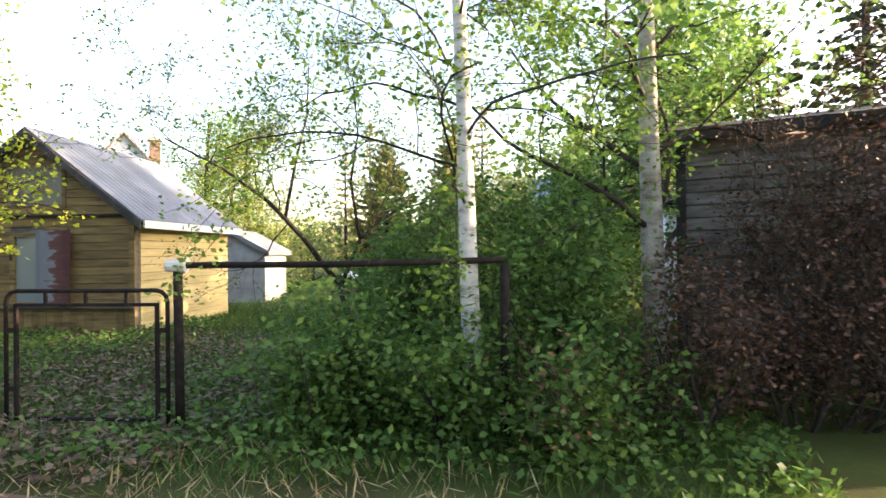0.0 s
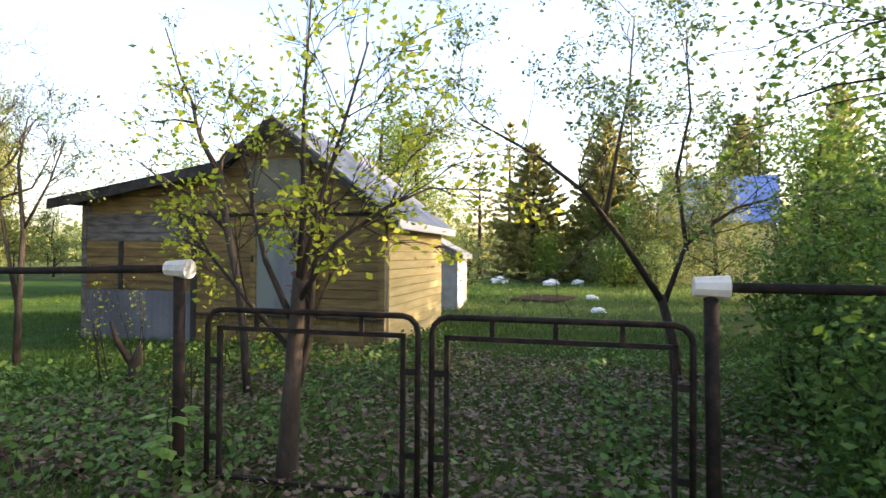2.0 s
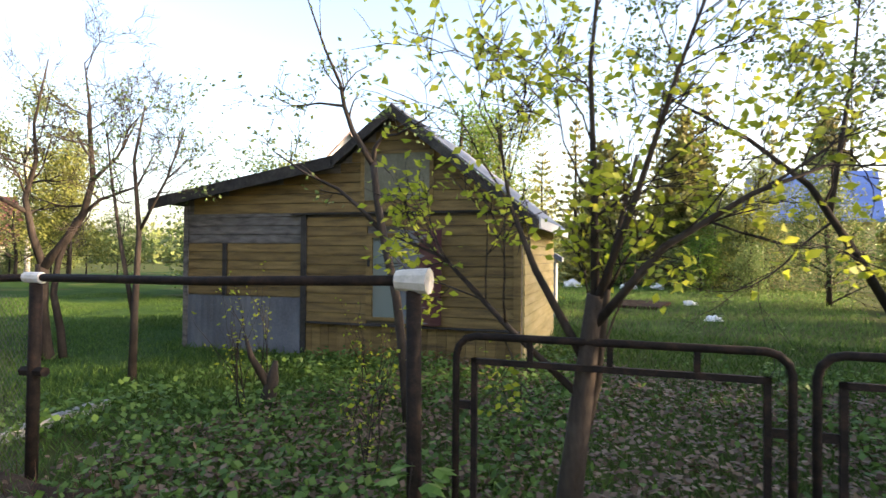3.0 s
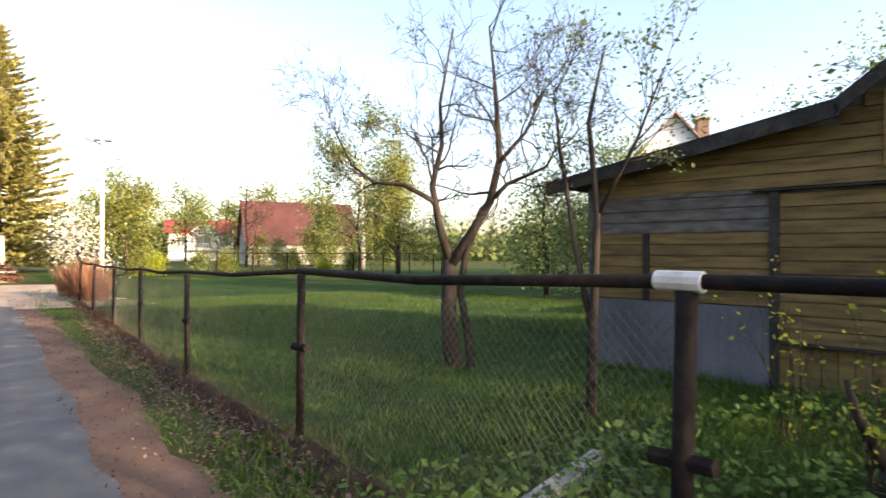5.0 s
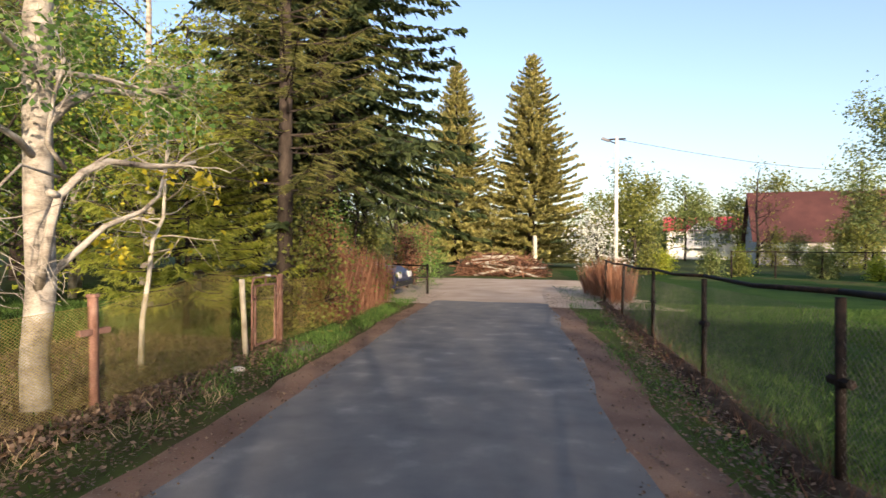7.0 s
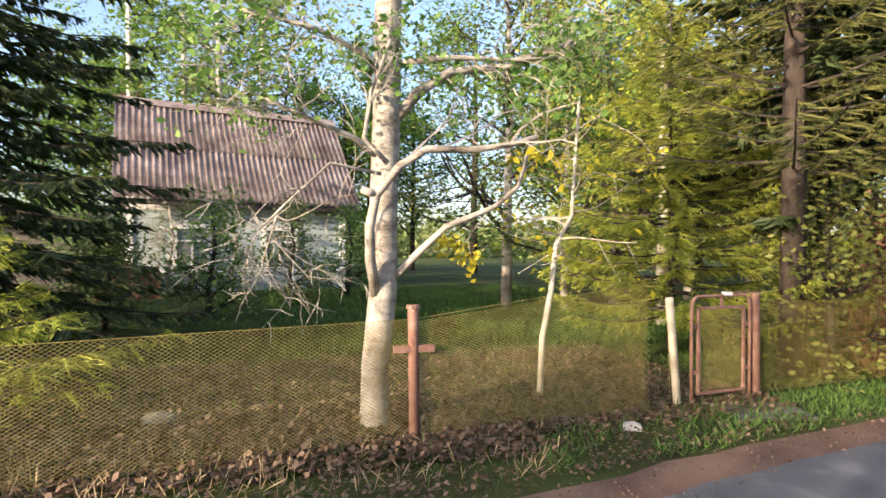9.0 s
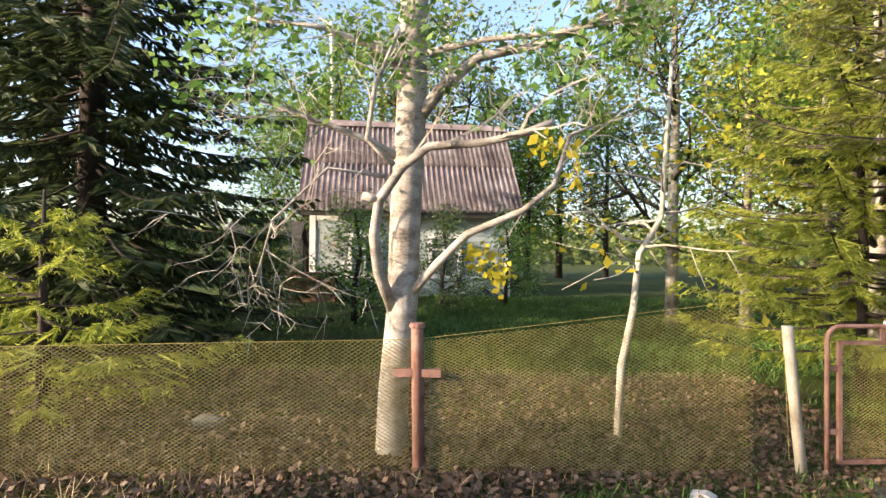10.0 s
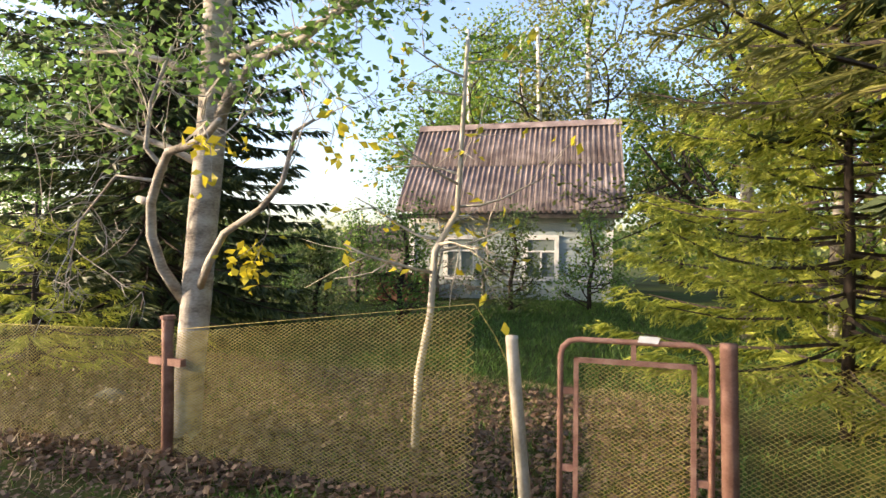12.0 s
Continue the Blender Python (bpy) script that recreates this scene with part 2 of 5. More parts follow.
# ---- mesh helpers ----
class Geo:
    """Collects vertices and faces of one mesh."""

    def __init__(self):
        self.v, self.f = [], []

    def box(self, x0, x1, y0, y1, z0, z1):
        b = len(self.v)
        self.v += [(x0, y0, z0), (x1, y0, z0), (x1, y1, z0), (x0, y1, z0), (x0, y0, z1), (x1, y0, z1), (x1, y1, z1), (x0, y1, z1)]
        self.f += [tuple(b + i for i in q) for q in ((3, 2, 1, 0), (4, 5, 6, 7), (0, 1, 5, 4), (1, 2, 6, 5), (2, 3, 7, 6), (3, 0, 4, 7))]
        return self

    def tube(self, pts, radii, sides=6, closed=True):
        pts = [Vector(p) for p in pts]
        if not isinstance(radii, (list, tuple)):
            radii = [radii] * len(pts)
        base, ref = len(self.v), None
        for i, p in enumerate(pts):
            d = (pts[min(i + 1, len(pts) - 1)] - pts[max(i - 1, 0)]).normalized()
            if ref is None:
                ref = d.orthogonal().normalized()
            ref = ref - d * ref.dot(d)
            ref = ref.normalized() if ref.length > 1e-5 else d.orthogonal().normalized()
            w = d.cross(ref)
            for k in range(sides):
                a = math.tau * k / sides
                self.v.append(p + (ref * math.cos(a) + w * math.sin(a)) * radii[i])
        for i in range(len(pts) - 1):
            for k in range(sides):
                a, b = base + i * sides + k, base + i * sides + (k + 1) % sides
                self.f.append((a, b, b + sides, a + sides))
        if closed:
            self.f.append(tuple(base + k for k in reversed(range(sides))))
            self.f.append(tuple(base + (len(pts) - 1) * sides + k for k in range(sides)))
        return self

    def prism(self, outline, d0, d1, axis="y"):
        """An outline of two coordinates pushed from d0 to d1 along an axis."""
        b, n = len(self.v), len(outline)
        for d in (d0, d1):
            for p, q in outline:
                self.v.append({"y": (p, d, q), "x": (d, p, q), "z": (p, q, d)}[axis])
        self.f.append(tuple(range(b, b + n)))
        self.f.append(tuple(range(b + 2 * n - 1, b + n - 1, -1)))
        for i in range(n):
            j = (i + 1) % n
            self.f.append((b + j, b + i, b + n + i, b + n + j))
        return self

    def mesh(self, name, smooth=False):
        me = bpy.data.meshes.new(name)
        me.from_pydata([tuple(p) for p in self.v], [], self.f)
        if smooth:
            me.polygons.foreach_set("use_smooth", [True] * len(me.polygons))
        bm = bmesh.new()
        bm.from_mesh(me)
        if len(bm.faces) < 20000:
            bmesh.ops.recalc_face_normals(bm, faces=bm.faces)
        bm.to_mesh(me)
        bm.free()
        return me


def quads(name, verts, per=4):
    """A mesh of loose faces with per corners each, from an array of corners."""
    n = len(verts) // per
    me = bpy.data.meshes.new(name)
    me.vertices.add(len(verts))
    me.vertices.foreach_set("co", np.asarray(verts, dtype=np.float32).ravel())
    me.loops.add(n * per)
    me.loops.foreach_set("vertex_index", np.arange(n * per, dtype=np.int32))
    me.polygons.add(n)
    me.polygons.foreach_set("loop_start", np.arange(0, n * per, per, dtype=np.int32))
    me.update(calc_edges=True)
    return me


def thing(name, label, category, at=(0, 0, 0), turn=0.0, group="", kind=""):
    ob = new(name)
    ob.empty_display_size = 0.2
    ob.matrix_basis = pose(*at, 0, 0, turn)
    return tagged(ob, label, category, group, kind)


def part(name, geo, material, parent=None, label="", smooth=False):
    me = geo.mesh(name, smooth) if isinstance(geo, Geo) else geo
    ob = new(name, me)
    if not me.materials:
        me.materials.append(material)
    ob.parent = parent
    return tagged(ob, label)


def unit(a):
    return a / np.maximum(np.linalg.norm(a, axis=-1, keepdims=True), 1e-6)


def leaf_cloud(rng, centers, size, droop=0.3, slim=0.6, spread=0.5):
    """Kite-shaped leaves at the centres, turned at random."""
    n = len(centers)
    d = rng.normal(size=(n, 3))
    d[:, 2] = d[:, 2] * spread - droop
    d = unit(d)
    w = unit(np.cross(d, rng.normal(size=(n, 3))))
    s = (size * rng.uniform(0.6, 1.25, n))[:, None]
    c = np.asarray(centers)
    fold = np.cross(d, w) * s * 0.12
    v = np.stack([c, c + d * s * 0.5 + w * s * slim * 0.5 + fold, c + d * s, c + d * s * 0.5 - w * s * slim * 0.5 + fold], 1)
    return v.reshape(-1, 3)


def grow(g, tips, rng, p, d, length, r, level, cfg):
    """One limb with its twigs: tapered tubes into g, leaf places into tips."""
    n = max(3, int(length / cfg.get("step", 0.35)))
    r = max(r, 0.0032)
    p, d = np.array(p, float), unit(np.array(d, float))
    pts, rad, dirs = [p.copy()], [r], [d.copy()]
    end = cfg.get("taper", 0.35)
    for i in range(n):
        d = unit(d + rng.normal(size=3) * cfg.get("gnarl", 0.12) + np.array([0, 0, cfg.get("up", 0.03)]))
        p = p + d * length / n
        pts.append(p.copy())
        rad.append(r * (1 - (1 - end) * (i + 1) / n))
        dirs.append(d.copy())
    g.tube(pts, rad, max(3, min(8, int(3 + r * 60))))
    if level <= cfg.get("leaf_level", 1):
        for q, e in zip(pts[1:], dirs[1:]):
            tips.append(q)
    if level > 0:
        for k in range(cfg["kids"]):
            f = rng.uniform(cfg.get("low", 0.3), 1.0)
            i = min(int(f * n), n - 1)
            q = pts[i] + (pts[i + 1] - pts[i]) * (f * n - i)
            side = unit(np.cross(dirs[i], rng.normal(size=3)))
            a = rng.uniform(*cfg.get("spread", (0.6, 1.1)))
            grow(g, tips, rng, q, dirs[i] * math.cos(a) + side * math.sin(a),
                 length * rng.uniform(*cfg.get("ratio", (0.45, 0.7))), rad[i] * cfg.get("thin", 0.55), level - 1, cfg)


def scatter(rng, tips, count, reach):
    t = np.asarray(tips)
    return t[rng.integers(0, len(t), count)] + rng.normal(size=(count, 3)) * reach


def spruce_parts(rng, height, reach, z0=0.6, gap=0.28, per=6, fine=1.0, droop=0.25, radius=0.16, width=0.05, power=0.85, ragged=0.62):
    """Trunk geometry, branch geometry and needle corners of a spruce."""
    trunk, wood, out = Geo(), Geo(), []
    trunk.tube([(0, 0, -0.1), (0.02, 0, height * 0.3), (-0.03, 0.02, height * 0.7), (0, 0, height)], [radius * 1.15, radius * 0.85, radius * 0.4, 0.012], 8)
    z = z0
    while z < height - 0.15:
        frac = (z - z0) / (height - z0)
        ring = reach * (1 - frac) ** power + 0.12
        for k in range(per):
            a = math.tau * (k + rng.uniform(0, 0.8)) / per
            length = ring * rng.uniform(ragged, 1.1)
            if length < 0.12:
                continue
            n = max(4, int(length / 0.25))
            s = np.linspace(0, 1, n + 1)
            lift = 0.25 - droop * (1 - frac * 0.8) * 2.2
            out_d = np.array([math.cos(a), math.sin(a), 0])
            curve = z + length * (lift * s + 0.22 * s ** 2.5 * (1 if frac < 0.9 else 2)) + rng.uniform(-0.08, 0.08)
            pts = out_d * (s * length)[:, None]
            pts[:, 2] = curve
            wood.tube([tuple(q) for q in pts[::2]] if n > 5 else [tuple(q) for q in pts], [0.018 * (1 - 0.75 * i / (len(pts[::2] if n > 5 else pts) - 1)) * (0.5 + length / 3) for i in range(len(pts[::2] if n > 5 else pts))], 3, False)
            m = max(6, int(length * 15 * fine))
            f = rng.uniform(0.12, 1.0, m) ** 0.8
            base = np.stack([np.interp(f, s, pts[:, c]) for c in range(3)], 1)
            side = np.array([-math.sin(a), math.cos(a), 0])
            sg = rng.choice([-1, 1], m)[:, None]
            d = out_d * rng.uniform(0.35, 0.9, m)[:, None] + side * sg * rng.uniform(0.4, 1.0, m)[:, None]
            d[:, 2] = -rng.uniform(0.1, 0.75, m) * (0.4 + droop * 2)
            d = unit(d)
            ln = (0.16 + 0.30 * length / (reach + 0.2)) * rng.uniform(0.5, 1.1, m) * (1.15 - 0.5 * f)
            out.append((base, d, ln))
        z += gap * rng.uniform(0.75, 1.25)
    base = np.concatenate([o[0] for o in out])
    d = np.concatenate([o[1] for o in out])
    ln = np.concatenate([o[2] for o in out])[:, None]
    v = []
    for turn in (0, 1):
        w = unit(np.cross(d, rng.normal(size=d.shape) * 0.5 + (np.array([0, 0, 1.0]) if turn == 0 else np.array([1.0, 0.3, 0]))))
        v.append(np.stack([base, base + d * ln * 0.45 + w * width, base + d * ln, base + d * ln * 0.45 - w * width], 1).reshape(-1, 3))
    return trunk, wood, np.concatenate(v), (base, d, ln)


def needles(rng, sprays, per, length, width):
    """Single needles as slim kites along the sprays, for spruces close by."""
    base, d, ln = sprays
    n = len(base)
    f = rng.uniform(0.0, 1.0, (n, per))
    b = (base[:, None] + d[:, None] * (ln * f)[:, :, None]).reshape(-1, 3)
    dd = np.repeat(d, per, 0)
    e = unit(dd * 0.8 + unit(np.cross(dd, rng.normal(size=dd.shape))) * 0.75)
    w = unit(np.cross(e, rng.normal(size=e.shape))) * width
    s = length * rng.uniform(0.7, 1.2, len(b))[:, None]
    return np.stack([b, b + e * s * 0.5 + w, b + e * s, b + e * s * 0.5 - w], 1).reshape(-1, 3)


# ---- ground and road ----
def road_right(y):
    return 0.74 - 0.135 * (y - 13.0) if y < 27 else -1.15 - 0.1 * (y - 27)


def road_left(y):
    return -2.1 - 0.155 * (y - 12.85)


def lift(x, y):
    """Height of the open ground."""
    side = max(0.0, min(1.0, (abs(x + 0.16 * (y - 5)) - 4.5) / 6))
    rise = 0.3 * max(0.0, min(1.0, (-x - 8) / 8))
    return side * 0.10 * noise.noise(Vector((x * 0.35, y * 0.35, 0))) + rise


def axis_steps(lo, hi, fine, far):
    a = list(np.arange(lo, hi + 0.01, fine))
    s, step = hi, fine
    while s < far:
        step *= 1.35
        s += step
        a.append(s)
    s, step = lo, fine
    while s > -far:
        step *= 1.35
        s -= step
        a.insert(0, s)
    return a


gx, gy = axis_steps(-20, 20, 0.5, 900), axis_steps(-10, 45, 0.5, 900)
g = Geo()
g.v = [(x, y, lift(x, y) - 0.012) for y in gy for x in gx]
w_ = len(gx)
g.f = [(j * w_ + i, j * w_ + i + 1, (j + 1) * w_ + i + 1, (j + 1) * w_ + i) for j in range(len(gy) - 1) for i in range(w_ - 1)]
ground = tagged(part("ground", g, M["soil"], None), "grassy soil with dead leaves between road and gardens", "ground", kind="structure")


def strip(name, left, right, y0, y1, z, material, label, category, across=6, wobble=0.12, step=0.4, crest=0.0):
    s, b = Geo(), 0
    ys = list(np.arange(y0, y1 + 0.01, step))
    for y in ys:
        l = left(y) + wobble * noise.noise(Vector((1.7, y * 0.6, 0))) + wobble * 0.5 * noise.noise(Vector((1.7, y * 2.3, 5)))
        r = right(y) + wobble * noise.noise(Vector((7.1, y * 0.6, 3))) + wobble * 0.5 * noise.noise(Vector((9.7, y * 2.3, 5)))
        for k in range(across + 1):
            x = l + (r - l) * k / across
            edge = 0.01 if k in (0, across) else 0.0
            s.v.append((x, y, z - edge + crest * math.sin(math.pi * min(1.0, (k / across) ** 1.6)) * (1 + 0.5 * noise.noise(Vector((x * 4, y * 4, 2)))) + 0.006 * noise.noise(Vector((x * 1.3, y * 1.3, 9)))))
    n = across + 1
    s.f = [(j * n + k, j * n + k + 1, (j + 1) * n + k + 1, (j + 1) * n + k) for j in range(len(ys) - 1) for k in range(across)]
    return tagged(part(name, s, material, None, smooth=True), label, category, kind="structure")


strip("verge", lambda y: road_left(y) - 0.38, lambda y: road_right(y) + 0.5, -30, 34, 0.006, M["dirt"], "brown dirt verge along the asphalt", "verge", 6, 0.18)
strip("road", road_left, road_right, -30, 25.4, 0.022, M["asphalt"], "worn grey asphalt lane with pale patches", "road", 10)
strip("lawn_right", lambda y: 2.2 - 0.13 * (y - 13), lambda y: 30.0, 11, 48, 0.012, M["lawn"], "green lawn behind the pipe fence", "lawn", 40, 0.3, 0.6)
strip("crossing", lambda y: -16.0, lambda y: 2.5 - 0.3 * (y - 27), 24.4, 36.5, 0.014, M["gravel"], "pale sandy crossing at the end of the lane", "road", 14, 0.6)


# ---- old wooden house ----
H = thing("wooden_house", "old ochre plank house with sagging lean-to and pale metal roof", "house", (7.60, 7.88, 0), 15.3)
H.matrix_basis = H.matrix_basis @ Matrix.Diagonal((1, 0.96, 1, 1))
plank_n = 0


def plank_mesh(y0, y1, z0, z1, depth=0.03, x=0.0):
    s = Geo()
    c = 0.006
    s.prism([(x - depth, z0 + 0.004), (x - depth - 0.004, z0 + c), (x - depth + 0.006, z1 - c), (x - depth + 0.008, z1 - 0.003), (x, z1 - 0.003), (x, z0 + 0.004)], y0, y1)
    return s


def gable_z(y):
    """Underside of the roof over the front wall."""
    if y < 1.8:
        return 2.02 + (y + 0.05) * 0.775
    if y < 2.68:
        return 3.44 - (y - 1.8) * 0.745
    return 2.78 - (y - 2.68) * 0.143


front = part("wall", Geo().box(0.0, 0.10, 0, 5.43, -0.05, 1.9), M["plank_grey"], H, "dark boarding behind the planks")
part("gable", Geo().prism([(0, 1.9), (5.43, 1.9), (5.43, gable_z(5.43)), (2.68, gable_z(2.68)), (1.8, gable_z(1.8)), (0, gable_z(0))], 0.0, 0.10, "x"), M["plank_grey"], H)
rngh = np.random.default_rng(4)
win = (1.76, 2.17, 0.60, 1.70)
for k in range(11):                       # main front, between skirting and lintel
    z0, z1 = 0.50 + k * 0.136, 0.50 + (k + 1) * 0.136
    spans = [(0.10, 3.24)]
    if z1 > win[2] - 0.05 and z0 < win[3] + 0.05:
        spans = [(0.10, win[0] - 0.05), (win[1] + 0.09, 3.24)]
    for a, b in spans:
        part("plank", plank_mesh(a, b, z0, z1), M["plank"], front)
for k in range(10):                       # gable boards
    z0, z1 = 2.06 + k * 0.14, 2.06 + (k + 1) * 0.14
    lo = max(0.05, (z1 - 2.02) / 0.775 - 0.02)
    hi = (3.44 - z1) / 0.745 + 1.78 if z1 > 2.76 else min(5.3, 2.68 + (2.76 - z1) / 0.143)
    if hi - lo > 0.1:
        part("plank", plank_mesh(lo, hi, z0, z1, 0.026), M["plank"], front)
for k in range(23):                       # vertical skirting boards
    y = 0.06 + k * 0.14
    part("plank", Geo().box(-0.036, 0, y + 0.004, y + 0.136, -0.02 + 0.02 * rngh.random(), 0.47), M["plank"], front)
for k in range(4):                        # lean-to: dark boards on top, then ochre, then grey sheet
    part("plank", plank_mesh(3.34, 5.40, 1.62 + k * 0.13, 1.75 + k * 0.13, 0.02), M["plank_grey"], front)
for k in range(6):
    part("plank", plank_mesh(3.34, 5.40, 0.84 + k * 0.13, 0.97 + k * 0.13, 0.022), M["plank"], front)
for k in range(3):
    s = Geo()
    y0 = 3.33 + k * 0.69
    rows_, n = 2, 24
    for z in (-0.04, 0.83):
        for i in range(n + 1):
            s.v.append((-0.03 - 0.003 * math.sin(i * math.pi / 2), y0 + 0.70 * i / n, z))
    s.f = [(i, i + 1, n + 2 + i, n + 1 + i) for i in range(n)]
    part("sheet", s, M["sheet"], front, "grey metal sheet nailed over the planks")
part("trim", Geo().box(-0.06, 0, 3.24, 3.33, -0.03, 2.03), M["tar"], H, "dark upright trim board")
part("trim", Geo().box(-0.055, 0, 4.66, 4.73, 0.84, 1.62), M["tar"], H)
part("trim", Geo().box(-0.055, 0, 0.0, 0.10, -0.03, 2.0), M["plank"], H)
part("trim", Geo().box(-0.05, 0, 5.40, 5.48, -0.03, 2.2), M["plank_grey"], H)
part("ledge", Geo().prism([(-0.10, 0.478), (-0.10, 0.49), (0, 0.505), (0, 0.478)], 0.0, 3.24), M["tar"], H, "dark drip board")
part("ledge", Geo().prism([(-0.09, 2.03), (-0.09, 2.045), (0, 2.06), (0, 2.03)], -0.02, 3.5), M["tar"], H, "dark drip board")
window = part("window", Geo().box(-0.005, 0.02, win[0], win[1], win[2], win[3]), M["glass"], H, "dusty dark window pane")
for a, b, c, d in ((win[0] - 0.05, win[0], 0.55, 1.76), (win[1], win[1] + 0.09, 0.55, 1.76), (win[0], win[1], 1.70, 1.76), (win[0], win[1], 0.55, 0.60)):
    part("frame", Geo().box(-0.05, 0, a, b, c, d), M["plank"], window)
part("latch", Geo().box(-0.075, -0.05, 2.20, 2.235, 1.30, 1.40), M["tar"], window)
sh = Geo()
for i in range(9):
    for z in (0.53, 1.80):
        sh.v.append((-0.055 - 0.10 * i / 8 - 0.006 * (i % 2), 1.77 - 0.69 * i / 8, z + 0.012 * math.sin(i * 1.7)))
sh.f = [(2 * i, 2 * i + 2, 2 * i + 3, 2 * i + 1) for i in range(8)]
shutter = part("shutter", sh, M["shutter"], window, "grey tin shutter with dark red rust")
md = shutter.modifiers.new("thickness", "SOLIDIFY")
md.thickness = 0.006
hatch = part("hatch", Geo().box(-0.04, 0, 1.30, 2.30, 2.22, 2.86), M["hatch"], H, "faded boarded attic hatch")
for a, b, c, d in ((1.24, 1.30, 2.18, 2.90), (2.30, 2.36, 2.18, 2.90), (1.30, 2.30, 2.86, 2.91)):
    part("frame", Geo().box(-0.05, 0, a, b, c, d), M["plank"], hatch)
side = part("wall", Geo().box(0.10, 3.44, 0.0, 0.10, -0.05, 1.95), M["plank_grey"], H)
# side boards take the lighter copy of the front's ochre boarding
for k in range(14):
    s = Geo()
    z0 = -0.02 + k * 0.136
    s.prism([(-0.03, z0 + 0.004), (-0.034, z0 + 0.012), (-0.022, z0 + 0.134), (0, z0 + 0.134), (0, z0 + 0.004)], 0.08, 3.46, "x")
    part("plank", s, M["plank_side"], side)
part("wall", Geo().box(3.34, 3.44, 0.10, 5.43, -0.05, 2.3), M["plank_grey"], H)
part("wall", Geo().box(0.10, 3.34, 5.33, 5.43, -0.05, 2.2), M["plank_grey"], H)


def roof_slab(name, y0, z0, y1, z1, x0, x1, mat, thick=0.035, ribs=0, label=""):
    s = Geo()
    n = max(2, ribs)
    for i in range(n + 1):
        x = x0 + (x1 - x0) * i / n
        d = 0.012 * (i % 2) if ribs else 0
        s.v += [(x, y0, z0 + d), (x, y1, z1 + d)]
    m = len(s.v)
    s.v += [(a, b, c - thick) for a, b, c in s.v[:m]]
    for i in range(n):
        a = 2 * i
        s.f += [(a, a + 1, a + 3, a + 2), (m + a, m + a + 2, m + a + 3, m + a + 1), (a, a + 2, m + a + 2, m + a), (a + 1, m + a + 1, m + a + 3, a + 3)]
    s.f += [(0, m, m + 1, 1), (2 * n, 2 * n + 1, m + 2 * n + 1, m + 2 * n)]
    return part(name, s, mat, H, label)


for k in range(6):
    roof_slab("roof_sheet", -0.25, 1.95, 1.8, 3.50, -0.25 + k * 0.655, -0.25 + (k + 1) * 0.655 - 0.004, M["roof_metal"], 0.03, 8)
roof_slab("roof_sheet", 1.8, 3.50, 2.72, 2.83, -0.25, 3.68, M["tar"], 0.05, 0, "dark tarred roof sheet")
roof_slab("roof_sheet", 2.68, 2.83, 5.97, 2.30, -0.28, 3.68, M["tar"], 0.06, 0, "dark sagging lean-to roof")
for a, za, b, zb in ((-0.25, 1.91, 1.8, 3.46), (1.8, 3.46, 2.72, 2.79), (2.68, 2.79, 5.97, 2.26)):
    part("verge_board", Geo().prism([(a, za), (b, zb), (b, zb - 0.13), (a, za - 0.13)], -0.285, -0.262, "x"), M["tar"], H, "black verge board")
part("eaves_board", Geo().box(-0.20, 3.68, -0.28, -0.256, 1.81, 1.94), M["white"], H, "pale eaves board")
part("eaves_soffit", Geo().box(-0.2, 3.66, -0.252, 0.0, 1.885, 1.90), M["plank_grey"], H)


# ---- small outbuilding and far houses ----
def simple_house(name, label, at, turn, wide, deep, wall_h, ridge_h, wall_mat, roof_mat, over=0.35, gable_front=True, windows=(), chimney=None):
    """Walls, gables and two roof planes; the front faces local -y."""
    b = thing(name, label, "house", at, turn)
    hw = wide / 2
    if gable_front:
        part("wall", Geo().prism([(-hw, 0), (hw, 0), (hw, wall_h), (0, ridge_h), (-hw, wall_h)], 0, deep), wall_mat, b)
        for s in (-1, 1):
            g1 = Geo().prism([(0, ridge_h + 0.12), (s * (hw + over), wall_h - over * (ridge_h - wall_h) / hw + 0.12),
                              (s * (hw + over), wall_h - over * (ridge_h - wall_h) / hw), (0, ridge_h)], -over, deep + over)
            part("roof", g1, roof_mat, b)
    else:
        hd = deep / 2
        part("wall", Geo().prism([(0, 0), (deep, 0), (deep, wall_h), (hd, ridge_h), (0, wall_h)], -hw, hw, "x"), wall_mat, b)
        for y0, y1 in ((-over, hd), (deep + over, hd)):
            zl = wall_h - over * (ridge_h - wall_h) / hd
            part("roof", Geo().prism([(y0, zl), (y1, ridge_h), (y1, ridge_h + 0.12), (y0, zl + 0.12)], -hw - over, hw + over, "x"), roof_mat, b)
    for x0, x1, z0, z1 in windows:
        w = part("window", Geo().box(x0, x1, -0.02, 0.02, z0, z1), M["glass"], b)
        for a, c, d, e in ((x0 - 0.08, x0, z0 - 0.08, z1 + 0.08), (x1, x1 + 0.08, z0 - 0.08, z1 + 0.08), (x0, x1, z1, z1 + 0.08), (x0, x1, z0 - 0.08, z0), ((x0 + x1) / 2 - 0.03, (x0 + x1) / 2 + 0.03, z0, z1)):
            part("frame", Geo().box(a, c, -0.06, 0.01, d, e), M["white"], w)
    if chimney:
        x, y, z = chimney
        c = part("chimney", Geo().box(x - 0.25, x + 0.25, y - 0.25, y + 0.25, z - 1.6, z), M["brick"], b)
        part("cap", Geo().box(x - 0.34, x + 0.34, y - 0.34, y + 0.34, z, z + 0.12), M["concrete"], c)
    return b


